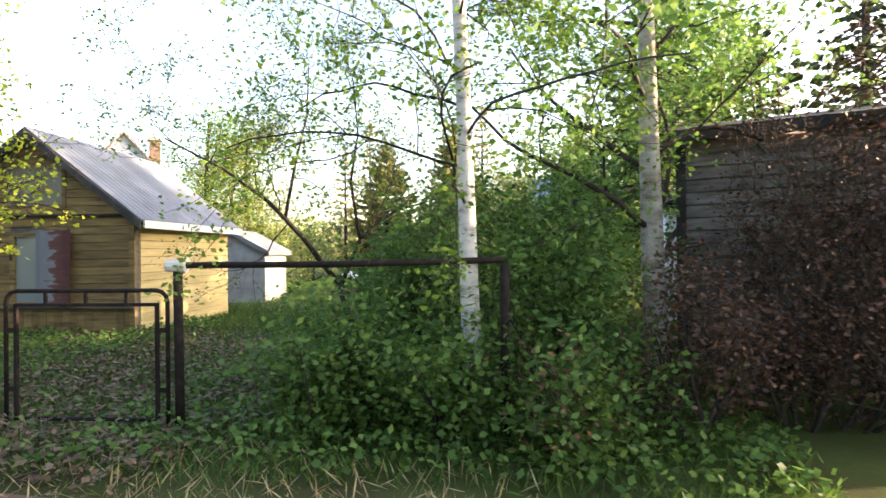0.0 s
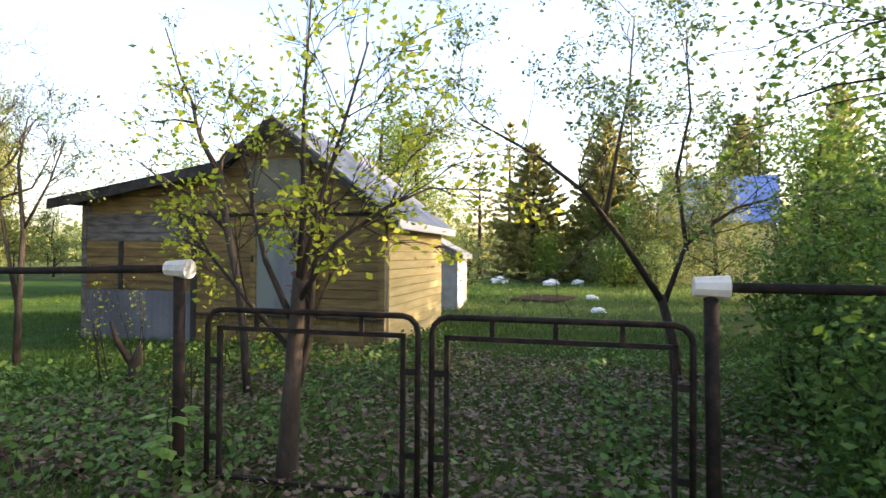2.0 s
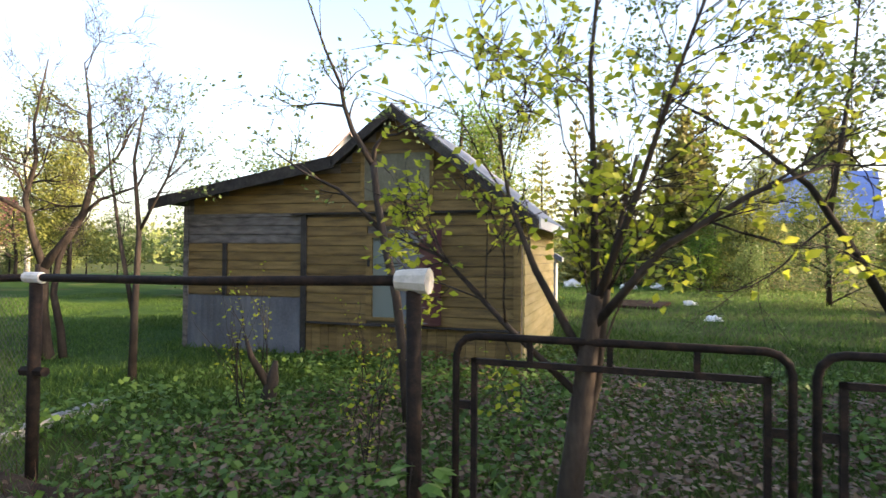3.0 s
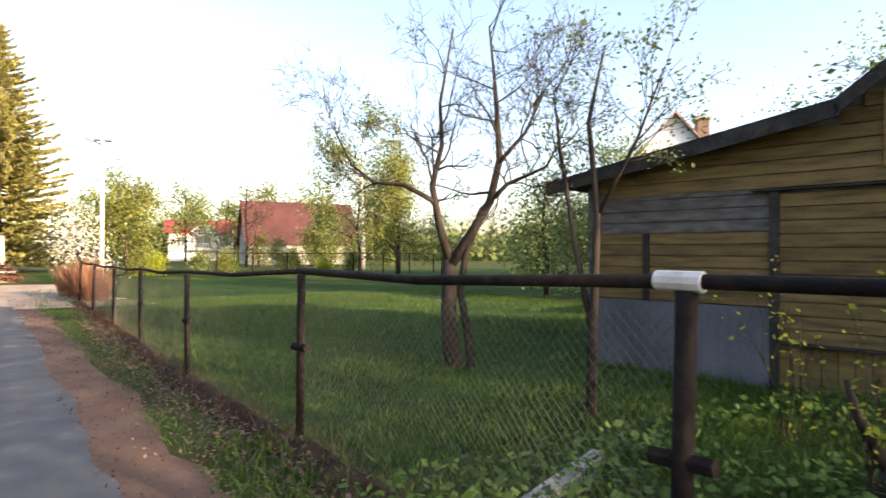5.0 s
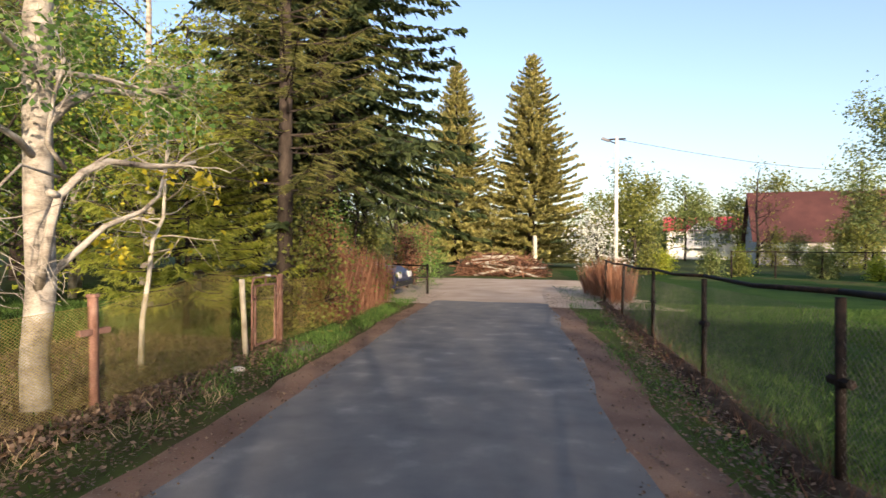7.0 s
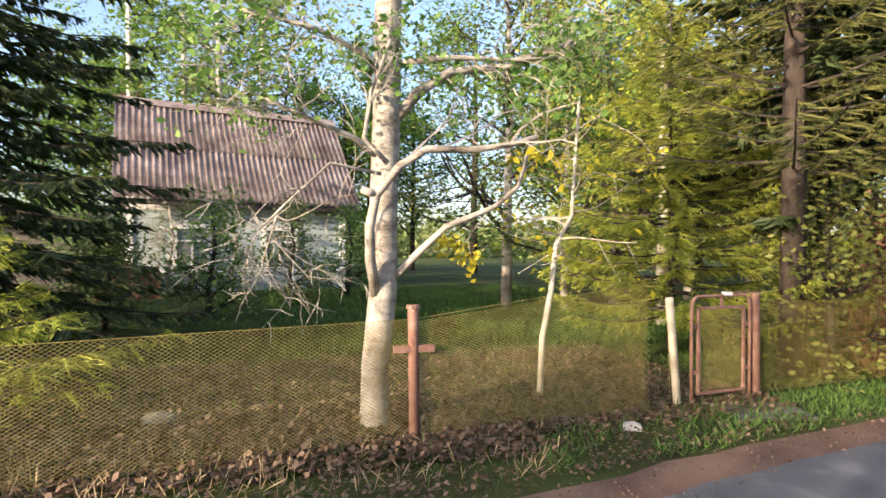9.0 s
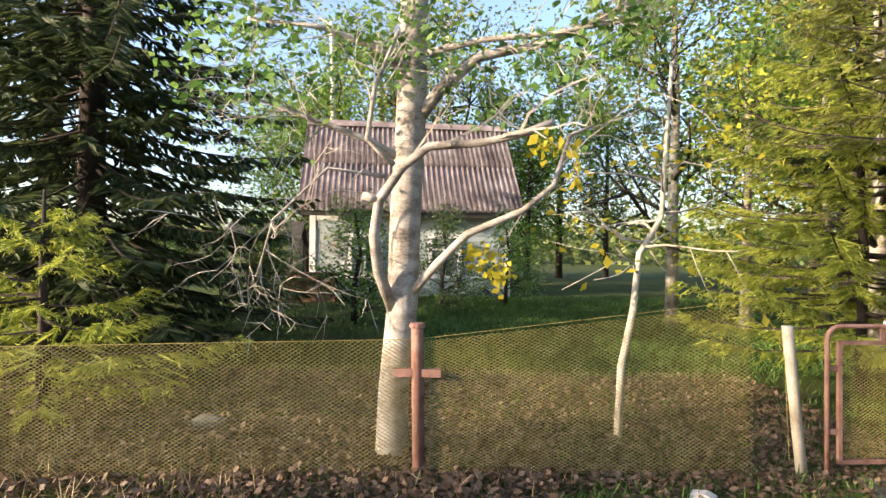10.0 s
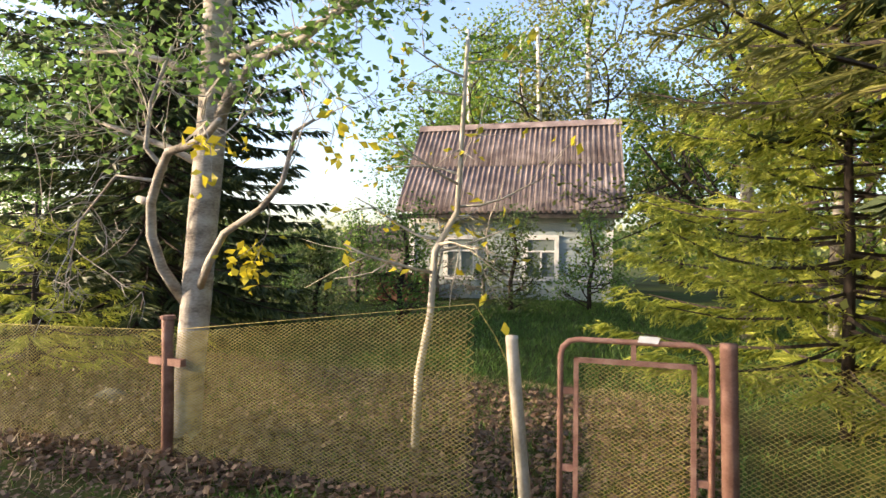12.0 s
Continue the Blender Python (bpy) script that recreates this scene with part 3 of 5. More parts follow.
# concrete grey stands in for the pale wall lying in shade
simple_house("garden_shed", "small pale shed with a tin roof", (13.5, 10.8, 0), -70, 2.0, 2.4, 1.4, 1.95, M["concrete"], M["roof_metal"], 0.15)
simple_house("gable_house", "pale blue-white gabled house with brick chimney", (21.5, 23.3, 0), -42, 4.4, 7.0, 4.6, 7.2, M["white_blue"], M["slate"], 0.3, chimney=(1.4, 1.4, 7.2))
VL = simple_house("villa", "white two-storey house with a crimson roof", (13.8, 96.3, 0), -5, 9.0, 7.0, 4.2, 5.9, M["white"], M["red_roof"], 0.5, False,
             [(-3.4, -2.4, 2.2, 3.4), (-1.0, 1.0, 1.9, 3.6), (2.2, 3.4, 2.2, 3.4)])
part("dormer", Geo().prism([(-1.9, 4.0), (1.9, 4.0), (0, 5.75)], -0.62, 2.6), M["white"], VL, "white front gable")
for q in (-1, 1):
    part("dormer_roof", Geo().prism([(0, 5.75), (q * 2.2, 3.75), (q * 2.2, 3.9), (0, 5.92)], -0.85, 2.6), M["red_roof"], VL)
balcony = part("balcony", Geo().box(-1.9, 1.9, -1.1, -0.02, 1.55, 1.7), M["white"], VL)
part("rail", Geo().box(-1.9, 1.9, -1.1, -1.04, 2.45, 2.53), M["white"], balcony)
for k in range(13):
    part("baluster", Geo().box(-1.9 + k * 0.31, -1.84 + k * 0.31, -1.09, -1.05, 1.7, 2.45), M["white"], balcony)
simple_house("brown_roof_house", "house with a tall red-brown roof and pale walls", (20.2, 69.5, 0), -5, 11.8, 7.0, 2.6, 6.9, M["concrete"], M["brown_roof"], 0.4, False,
             [(-4.6, -1.8, 0.7, 2.1), (0.2, 2.6, 0.7, 2.1)])
simple_house("blue_roof_house", "distant house with a blue metal roof", (32.0, 4.8, 0), -90, 5.0, 6.0, 3.3, 5.6, M["plank_side"], M["blue_roof"], 0.3, False)
GS = simple_house("grey_shed", "tall dark grey-brown plank shed behind the bushes", (6.72, -2.95, 0), -101.5, 5.0, 3.0, 2.62, 2.95, M["plank_grey"], M["tar"], 0.22, False)
for k in range(18):
    z0 = 0.02 + k * 0.142
    part("plank", Geo().prism([(-0.035, z0 + 0.004), (-0.04, z0 + 0.012), (-0.022, z0 + 0.138), (0, z0 + 0.138), (0, z0 + 0.004)], -2.5, 2.5, "x"), M["plank_grey"], GS)
part("corner_board", Geo().box(-2.56, -2.46, -0.06, 0.04, 0, 2.6), M["tar"], GS)
simple_house("outhouse", "narrow pale blue-grey outhouse beside the shed", (10.9, -0.95, 0), -75, 0.95, 1.0, 2.1, 2.35, M["white_blue"], M["tar"], 0.1, False)

simple_house("lean_to_shed", "low dark plank shed beside the cottage", (-16.6, 8.5, 0.2), 101, 1.9, 2.0, 1.65, 2.15, M["plank_grey"], M["tar"], 0.15, False)
# cottage behind the mesh fence
C = thing("cottage", "faded teal cottage with stained corrugated roof", "house", (-16.13, 12.96, 0.2), 101)
wall = part("wall", Geo().box(-2.72, 2.72, 0, 4.4, -0.4, 2.6), M["teal"], C)
for k in range(10):                       # weatherboards above the plinth
    z0 = 0.64 + k * 0.165
    part("board", Geo().prism([(-0.03, z0), (-0.034, z0 + 0.01), (-0.016, z0 + 0.16), (0, z0 + 0.16), (0, z0)], -2.66, 2.66, "x"), M["teal"], wall)
for s in (-1, 1):
    part("gable", Geo().prism([(0.0, 2.6), (4.4, 2.6), (2.2, 5.0)], s * 2.72 - 0.05, s * 2.72 + 0.05, "x"), M["plank_grey"], C)
    part("corner_board", Geo().box(s * 2.72 - 0.08, s * 2.72 + 0.08, -0.06, 0.05, -0.2, 2.5), M["white"], C)
for k in range(5):                        # corrugated sheets in two courses
    for y0, z0, y1, z1, up in ((-0.45, 2.45, 0.95, 3.982, 0.0), (0.85, 3.873, 2.22, 5.372, 0.014)):
        g1 = Geo()
        x0, n = -3.1 + k * 1.24, 32
        for y, z in ((y0, z0), (y1, z1)):
            for i in range(n + 1):
                g1.v.append((x0 + 1.245 * i / n, y, z + up + 0.05 * math.cos(i * math.pi / 2) + 0.004 * (k % 2)))
        g1.f = [(i, i + 1, n + 2 + i, n + 1 + i) for i in range(n)]
        part("roof_sheet", g1, M["slate"], C, smooth=True).modifiers.new("thickness", "SOLIDIFY").thickness = 0.01
part("roof", Geo().prism([(2.2, 5.32), (4.85, 2.42), (4.85, 2.50), (2.2, 5.40)], -3.1, 3.1, "x"), M["slate"], C)
part("ridge", Geo().prism([(2.0, 5.24), (2.22, 5.46), (2.44, 5.24), (2.22, 5.42)], -3.14, 3.14, "x"), M["slate"], C, "stained ridge cap")
part("fascia", Geo().box(-3.05, 3.05, -0.40, -0.37, 2.28, 2.42), M["tar"], C, "dark eaves board")
part("frieze", Geo().box(-2.64, 2.64, -0.05, -0.005, 2.18, 2.32), M["white"], C, "pale board under the eaves")
part("plinth", Geo().box(-2.78, 2.78, -0.08, 0, -0.4, 0.60), M["teal"], C)
part("plinth_ledge", Geo().prism([(-0.11, 0.60), (-0.11, 0.615), (0, 0.64), (0, 0.60)], -2.8, 2.8, "x"), M["white"], C)
for x in (-1.3, 0.92):
    w = part("window", Geo().box(x - 0.36, x + 0.36, -0.045, -0.035, 0.72, 1.72), M["glass"], C)
    for a, b, c, d in ((x - 0.48, x - 0.36, 0.62, 1.84), (x + 0.36, x + 0.48, 0.62, 1.84), (x - 0.36, x + 0.36, 1.72, 1.84), (x - 0.36, x + 0.36, 0.62, 0.72), (x - 0.025, x + 0.025, 0.72, 1.38), (x - 0.36, x + 0.36, 1.38, 1.43)):
        part("frame", Geo().box(a, b, -0.085, -0.045, c, d), M["white"], w)


# ---- pipe fence with gate ----
POSTS = [(4.33, 0.93, 1.30), (3.71, 3.35, 1.28), (2.97, 6.29, 1.33), (2.46, 8.83, 1.29), (2.11, 11.80, 1.24), (1.66, 14.40, 1.16),
         (1.37, 17.2, 1.12), (1.09, 20.0, 1.09), (0.75, 23.0, 1.08), (0.42, 26.0, 1.10)]
F = thing("pipe_fence", "dark rusty pipe fence with chain-link along the garden", "fence", (2.5, 8.8, 0))
O = Vector((2.5, 8.8, 0))
rngf = np.random.default_rng(7)
for i, (x, y, z) in enumerate(POSTS):
    lx, ly = rngf.normal(0, 0.012, 2)
    r = 0.036 if i < 4 else 0.030
    p = part("post", Geo().tube([(x - O.x + lx, y - O.y + ly, -0.15), (x - O.x, y - O.y, z * 0.5), (x - O.x - lx, y - O.y - ly, z - 0.02)], r, 10), M["pipe"], F, smooth=True)
    d = Vector((POSTS[min(i + 1, 9)][0] - POSTS[max(i - 1, 0)][0], POSTS[min(i + 1, 9)][1] - POSTS[max(i - 1, 0)][1], 0)).normalized()
    c = Vector((x, y, 0)) - O
    if i >= 3:
        part("bracket", Geo().tube([c - d * 0.11 + Vector((0, 0, z * 0.56)), c + d * 0.11 + Vector((0, 0, z * 0.55))], 0.032, 6), M["pipe"], p, "short rusty angle bracket")
    if i in (1, 2, 3):
        s = -1 if i == 1 else 1
        part("cap", Geo().tube([c - d * 0.07 * 1 + Vector((0, 0, z + 0.01)), c + d * 0.09 + Vector((0, 0, z + 0.012))], [0.062, 0.048] if i < 3 else [0.036, 0.034], 10), M["cap"], p, "pale plastic sleeve on the post top")
for i in range(len(POSTS) - 1):
    if i == 1:
        continue
    a, b = Vector(POSTS[i]) - O, Vector(POSTS[i + 1]) - O
    mid = (a + b) / 2 + Vector((0, 0, -0.02 if i > 2 else 0.0))
    part("rail", Geo().tube([a + Vector((0, 0, 0.012)), mid + Vector((0, 0, 0.0)), b + Vector((0, 0, 0.012))], 0.025 if i < 4 else 0.020, 10), M["pipe"], F, smooth=True)


def wire_mesh(a, b, za0, za1, zb0, zb1, pitch, r, rise=None):
    """Chain-link between two ends: two sets of slanting wires, each a thin three-sided tube."""
    a, b = Vector(a), Vector(b)
    length = (b - a).length
    d = (b - a).normalized()
    n = Vector((-d.y, d.x, 0))
    out = Geo()
    cols = int(length / pitch)
    rows = max(4, int(max(za1 - za0, zb1 - zb0) / (rise or pitch)))

    def spot(u, v, k):
        f = min(max(u / cols, 0), 1)
        lo, hi = za0 + (zb0 - za0) * f, za1 + (zb1 - za1) * f
        z = lo + (hi - lo) * v / rows
        bulge = 0.03 * noise.noise(Vector((u * pitch * 0.9, z * 1.2, 3)))
        return a + d * (f * length) + n * (k * r * 1.1 + bulge) + Vector((0, 0, z))
    for c in range(-rows, cols + 1):
        pts = [spot(c + v, v, 1) for v in range(0, rows + 1, 2) if 0 <= c + v <= cols]
        if len(pts) > 1:
            out.tube(pts, r, 3, False)
        pts = [spot(c + rows - v, v, -1) for v in range(0, rows + 1, 2) if 0 <= c + rows - v <= cols]
        if len(pts) > 1:
            out.tube(pts, r, 3, False)
    return out


for i in range(3, 8):
    a, b = POSTS[i], POSTS[i + 1]
    ob = part("wire_mesh", wire_mesh((a[0] - O.x, a[1] - O.y, 0), (b[0] - O.x, b[1] - O.y, 0), 0.05, a[2] - 0.10, 0.05, b[2] - 0.10, 0.05, 0.0012), M["wire_dark"], F, "thin grey chain-link mesh")
    tagged(ob, kind="stuff")


def leaf_frame(name, label, width, height, at, turn, mat, rods, outer=0.017, tabs=(0.3, 0.72), group=""):
    """A gate leaf: outer bent pipe, inner frame, distance tabs; hinges at local x = 0, rests just above the ground."""
    gt = thing(name, label, "gate", at, turn, group)
    rc = 0.09
    pts = [(0, 0, 0.02)] + [(0, 0, height - rc)] + [(rc - rc * math.cos(t), 0, height - rc + rc * math.sin(t)) for t in (0.5, 1.05, 1.57)]
    pts += [(width - rc + rc * math.sin(t), 0, height - rc + rc * math.cos(t)) for t in (0.0, 0.52, 1.05, 1.57)] + [(width, 0, 0.02)]
    part("outer_frame", Geo().tube(pts, outer, 8), mat, gt, smooth=True)
    i0, i1, zi = 0.085, width - 0.085, height - 0.11
    for a, b in (((i0, 0, 0.10), (i0, 0, zi)), ((i1, 0, 0.10), (i1, 0, zi)), ((i0, 0, zi), (i1, 0, zi)), ((i0, 0, 0.10), (i1, 0, 0.10))):
        part("inner_frame", Geo().box(min(a[0], b[0]) - 0.013, max(a[0], b[0]) + 0.013, -0.013, 0.013, min(a[2], b[2]) - 0.013, max(a[2], b[2]) + 0.013), mat, gt)
    for f in rods:
        part("tab", Geo().box(width * f - 0.013, width * f + 0.013, -0.008, 0.008, zi + 0.013, height - 0.01), mat, gt)
    for f in tabs:
        for x in (0.01, width - 0.07):
            part("tab", Geo().box(x, x + 0.06, -0.008, 0.008, height * f - 0.018, height * f + 0.018), mat, gt)
    return gt


gp_r, gp_l = Vector((3.71, 3.35, 0)), Vector((2.97, 6.29, 0))
gd = (gp_l - gp_r).normalized()
gang = math.degrees(math.atan2(gd.y, gd.x))
gr = leaf_frame("gate_leaf", "dark rusty pipe gate leaf, closed", 1.33, 1.10, gp_r + gd * 0.09, gang, M["pipe"], (0.25, 0.5, 0.75), group="garden gate")
gl2 = leaf_frame("gate_leaf", "dark rusty pipe gate leaf, closed", 1.33, 1.10, gp_r + gd * 1.50, gang, M["pipe"], (0.25, 0.5, 0.75), group="garden gate")

# ---- mesh fence on the other side ----
L = thing("mesh_fence", "rusty golden chain-link fence with leaning posts", "fence", (-3.86, 14.46, 0))
LO = Vector((-3.86, 14.46, 0))
LP = [(-3.10, 8.2, 0.9), (-3.50, 11.4, 0.93), (-3.86, 14.46, 0.98), (-4.09, 16.90, 1.0), (-4.21, 18.0, 1.02)]
for i, (x, y, z) in enumerate(LP):
    mat = M["bark_pale"] if i == 3 else M["rust"]
    r = 0.042 if i != 3 else 0.036
    c = Vector((x, y, 0)) - LO
    p = part("post", Geo().tube([c + Vector((0, 0.02 if i != 3 else 0.11, -0.15)), c + Vector((0, 0, z - 0.03)), c + Vector((0, 0, z))], [r, r, r * 1.0], 10), mat, L, smooth=True)
    if i == 2:
        part("cap", Geo().tube([c + Vector((0, 0, z)), c + Vector((0, 0, z + 0.025))], [0.055, 0.05], 10), M["rust"], p)
        part("crossbar", Geo().box(c.x - 0.02, c.x + 0.03, c.y - 0.15, c.y + 0.16, 0.66, 0.71), M["rust"], p, "short rusty crossbar")
spans = [(LP[0], LP[1], 0.03, 0.86, 0.03, 0.84), (LP[1], LP[2], 0.03, 0.84, 0.03, 0.90), (LP[2], (-4.07, 16.68, 0), 0.03, 0.90, 0.03, 1.17)]
for a, b, z0, z1, z2, z3 in spans:
    ob = part("wire_mesh", wire_mesh(Vector((a[0], a[1], 0)) - LO, Vector((b[0], b[1], 0)) - LO, z0, z1, z2, z3, 0.040, 0.0021, 0.025), M["wire"], L, "rusty golden chain-link mesh")
    tagged(ob, kind="stuff")
ob = part("wire_mesh", wire_mesh(Vector((-4.21, 18.0, 0)) - LO, Vector((-4.6, 21.5, 0)) - LO, 0.03, 0.96, 0.03, 0.9, 0.040, 0.0014, 0.025), M["wire"], L, "rusty golden chain-link mesh")
tagged(ob, kind="stuff")
wd = Vector((-4.21, 18.0, 0)) - Vector((-4.12, 17.17, 0))
wk = leaf_frame("wicket_gate", "rust-red pipe wicket gate with wire mesh, closed", 0.76, 1.0, (-4.12, 17.17, 0.0), math.degrees(math.atan2(wd.y, wd.x)), M["rust"], (0.5,), 0.016)
ob = part("wire_mesh", wire_mesh((0.09, 0, 0), (0.67, 0, 0), 0.12, 0.88, 0.12, 0.88, 0.034, 0.0014, 0.022), M["wire"], wk, "rusty golden chain-link mesh")
tagged(ob, kind="stuff")
for pts in ([(-3.10, 8.2, 0.86), (-3.50, 11.4, 0.84), (-3.86, 14.46, 0.90), (-4.07, 16.68, 1.17)], [(-4.07, 16.68, 1.17), (-4.08, 16.8, 1.0), (-4.09, 16.88, 0.84), (-4.10, 16.92, 0.1)]):
    part("edge_wire", Geo().tube([Vector(q) - LO for q in pts], 0.002, 5), M["wire"], L, "stretched rusty edge wire")
part("rag", Geo().prism([(0.40, 1.005), (0.50, 1.0), (0.51, 1.03), (0.41, 1.035)], -0.02, 0.02), M["white"], wk, "white rag tied to the top bar")


# ---- trees ----
def tree(name, label, at, seed, height, radius, bark, leaf, count, leaf_size, cfg, lean=(0, 0, 1), reach=0.12, group="", trunk_pts=None):
    """A trunk with limbs and twigs, and a crown of single leaves."""
    rng = np.random.default_rng(seed)
    t = thing(name, label, "tree" if "bush" not in name else "bush", at, 0, group)
    g, tips, stem = Geo(), [], Geo()
    for pts, r0, r1 in cfg.get("bones", ()):
        n = len(pts)
        rad = [r0 + (r1 - r0) * i / (n - 1) for i in range(n)]
        part("trunk" if pts[0][2] <= 0 else "limb", Geo().tube(pts, rad, 8), bark, t, smooth=True)
        for k in range(cfg["limbs"] if pts[0][2] > 0 else 0):
            f = rng.uniform(cfg.get("start", 0.3), 1.0) * (n - 1)
            i = min(int(f), n - 2)
            q = Vector(pts[i]).lerp(Vector(pts[i + 1]), f - i)
            d = unit(np.array(Vector(pts[i + 1]) - Vector(pts[i]))) + rng.normal(size=3) * cfg.get("fan", 0.6)
            grow(g, tips, rng, q, d, height * cfg.get("limb", 0.3) * rng.uniform(0.6, 1.1), rad[i] * cfg.get("limb_r", 0.45), cfg["levels"], cfg)
    if cfg.get("bones"):
        pass
    elif trunk_pts:
        n = len(trunk_pts)
        rad = [radius * (1 - 0.6 * i / (n - 1)) for i in range(n)]
        stem.tube(trunk_pts, rad, 9)
        for k in range(cfg["limbs"]):
            f = cfg.get("start", 0.35) + (1 - cfg.get("start", 0.35)) * (k + rng.random()) / cfg["limbs"]
            i = min(int(f * (n - 1)), n - 2)
            q = Vector(trunk_pts[i]).lerp(Vector(trunk_pts[i + 1]), f * (n - 1) - i)
            a = rng.uniform(0, math.tau)
            d = (math.cos(a), math.sin(a), cfg.get("rise", 0.5))
            grow(g, tips, rng, q, d, height * cfg.get("limb", 0.4) * (1.1 - 0.6 * f), rad[i] * cfg.get("limb_r", 0.45), cfg["levels"] - 1, cfg)
    else:
        for s in range(cfg.get("stems", 1)):
            d = np.array(lean, float) + rng.normal(size=3) * cfg.get("fan", 0.05)
            grow(g, tips, rng, (rng.normal() * 0.06, rng.normal() * 0.06, -0.1), d, height * rng.uniform(0.75, 1.0), radius, cfg["levels"], cfg)
    if stem.v or cfg.get("bones"):
        if stem.v:
            part("trunk", stem, bark, t, smooth=True)
        if cfg["levels"] > 0:
            tagged(part("branching", g, M[cfg.get("limb_bark", "bark_dark")] if bark is not M["bark_pale"] else bark, t, smooth=True), kind="stuff")
    else:
        tagged(part("branching", g, bark, t, smooth=True), kind="stuff")
    if count:
        part("crown", quads("crown", leaf_cloud(rng, scatter(rng, tips, count, reach), leaf_size)), leaf, t)
    return t


def spruce(name, label, at, seed, height, reach, leaf, near=False, group="", bark="bark_dark", **kw):
    rng = np.random.default_rng(seed)
    t = thing(name, label, "tree", at, rng.uniform(0, 90), group)
    trunk, wood, corners, sprays = spruce_parts(rng, height, reach, **kw)
    part("trunk", trunk, M[bark], t, smooth=True)
    tagged(part("branching", wood, M["bark_dark"], t), kind="stuff")
    part("crown", quads("crown", corners if not near else np.concatenate([corners, needles(rng, sprays, near, 0.06, 0.005)])), leaf, t)
    return t


BUSHY = dict(levels=3, kids=4, gnarl=0.14, up=0.05, spread=(0.4, 0.9), ratio=(0.45, 0.7), thin=0.6, low=0.2, step=0.2, leaf_level=1)
APPLE = dict(levels=4, kids=4, gnarl=0.22, up=0.06, spread=(0.5, 1.0), ratio=(0.5, 0.72), thin=0.6, low=0.35, step=0.22, leaf_level=1)

# birch by the fence
tree("birch", "white birch with fresh green leaves behind the rail", (4.42, 1.22, 0), 11, 7.5, 0.085, M["birch"], M["leaf_birch"], 13000, 0.05,
     dict(levels=3, limbs=18, start=0.34, limb=0.30, limb_r=0.22, rise=0.35, kids=4, gnarl=0.16, up=-0.05, ratio=(0.45, 0.7), thin=0.6, step=0.2, low=0.15), reach=0.07,
     trunk_pts=[(0.02, -0.02, -0.1), (0, 0.01, 1.2), (0.0, 0.04, 2.6), (-0.02, 0.1, 4.2), (0.03, 0.1, 7.6)])
tree("alder_tree", "grey-barked tree rising from dense bushes", (6.38, -0.16, 0), 12, 7.5, 0.14, M["bark"], M["leaf_bush"], 9000, 0.085,
     dict(levels=3, limbs=16, start=0.2, limb=0.34, limb_r=0.3, rise=0.5, kids=4, gnarl=0.16, up=0.02, step=0.25, low=0.2),
     trunk_pts=[(0, -0.05, -0.1), (0.02, 0, 1.2), (0, 0.03, 2.6), (-0.02, 0.05, 4.2), (0.03, 0.0, 7.6)])
# young tree in front of the gate
tree("sapling", "young tree with yellow-green leaves behind the gate", (3.27, 5.68, 0), 21, 1.6, 0.05, M["bark_dark"], M["leaf_young"], 2600, 0.052,
     dict(levels=2, limbs=9, start=0.25, limb=0.36, limb_r=0.4, fan=0.5, kids=3, gnarl=0.14, up=0.03, spread=(0.35, 0.8), thin=0.6, low=0.3, step=0.12, leaf_level=1, bones=[
         ([(0.04, 0.06, -0.1), (0.0, 0.0, 0.15), (-0.03, -0.05, 0.5), (-0.07, -0.12, 0.95), (-0.1, -0.17, 1.3)], 0.078, 0.036),
         ([(-0.04, -0.06, 0.5), (0.02, -0.14, 0.9), (0.0, -0.2, 1.4), (0.06, -0.3, 1.9)], 0.030, 0.008),
         ([(-0.08, -0.13, 1.0), (-0.1, 0.1, 1.4), (-0.05, 0.25, 1.7), (-0.1, 0.3, 2.1)], 0.022, 0.005),
         ([(-0.09, -0.15, 1.15), (-0.12, -0.45, 1.5), (-0.05, -0.75, 1.7), (0.0, -1.0, 1.8)], 0.020, 0.005),
         ([(-0.06, -0.1, 0.85), (-0.1, 0.25, 1.15), (-0.15, 0.55, 1.45), (-0.2, 0.8, 1.55)], 0.018, 0.005),
         ([(-0.1, -0.17, 1.25), (-0.05, -0.15, 1.7), (-0.02, -0.12, 2.3), (-0.05, -0.2, 3.0)], 0.022, 0.005),
         ([(-0.1, -0.17, 1.25), (-0.15, -0.35, 1.7), (-0.1, -0.5, 2.2), (-0.1, -0.65, 2.6)], 0.018, 0.005)]), reach=0.045)
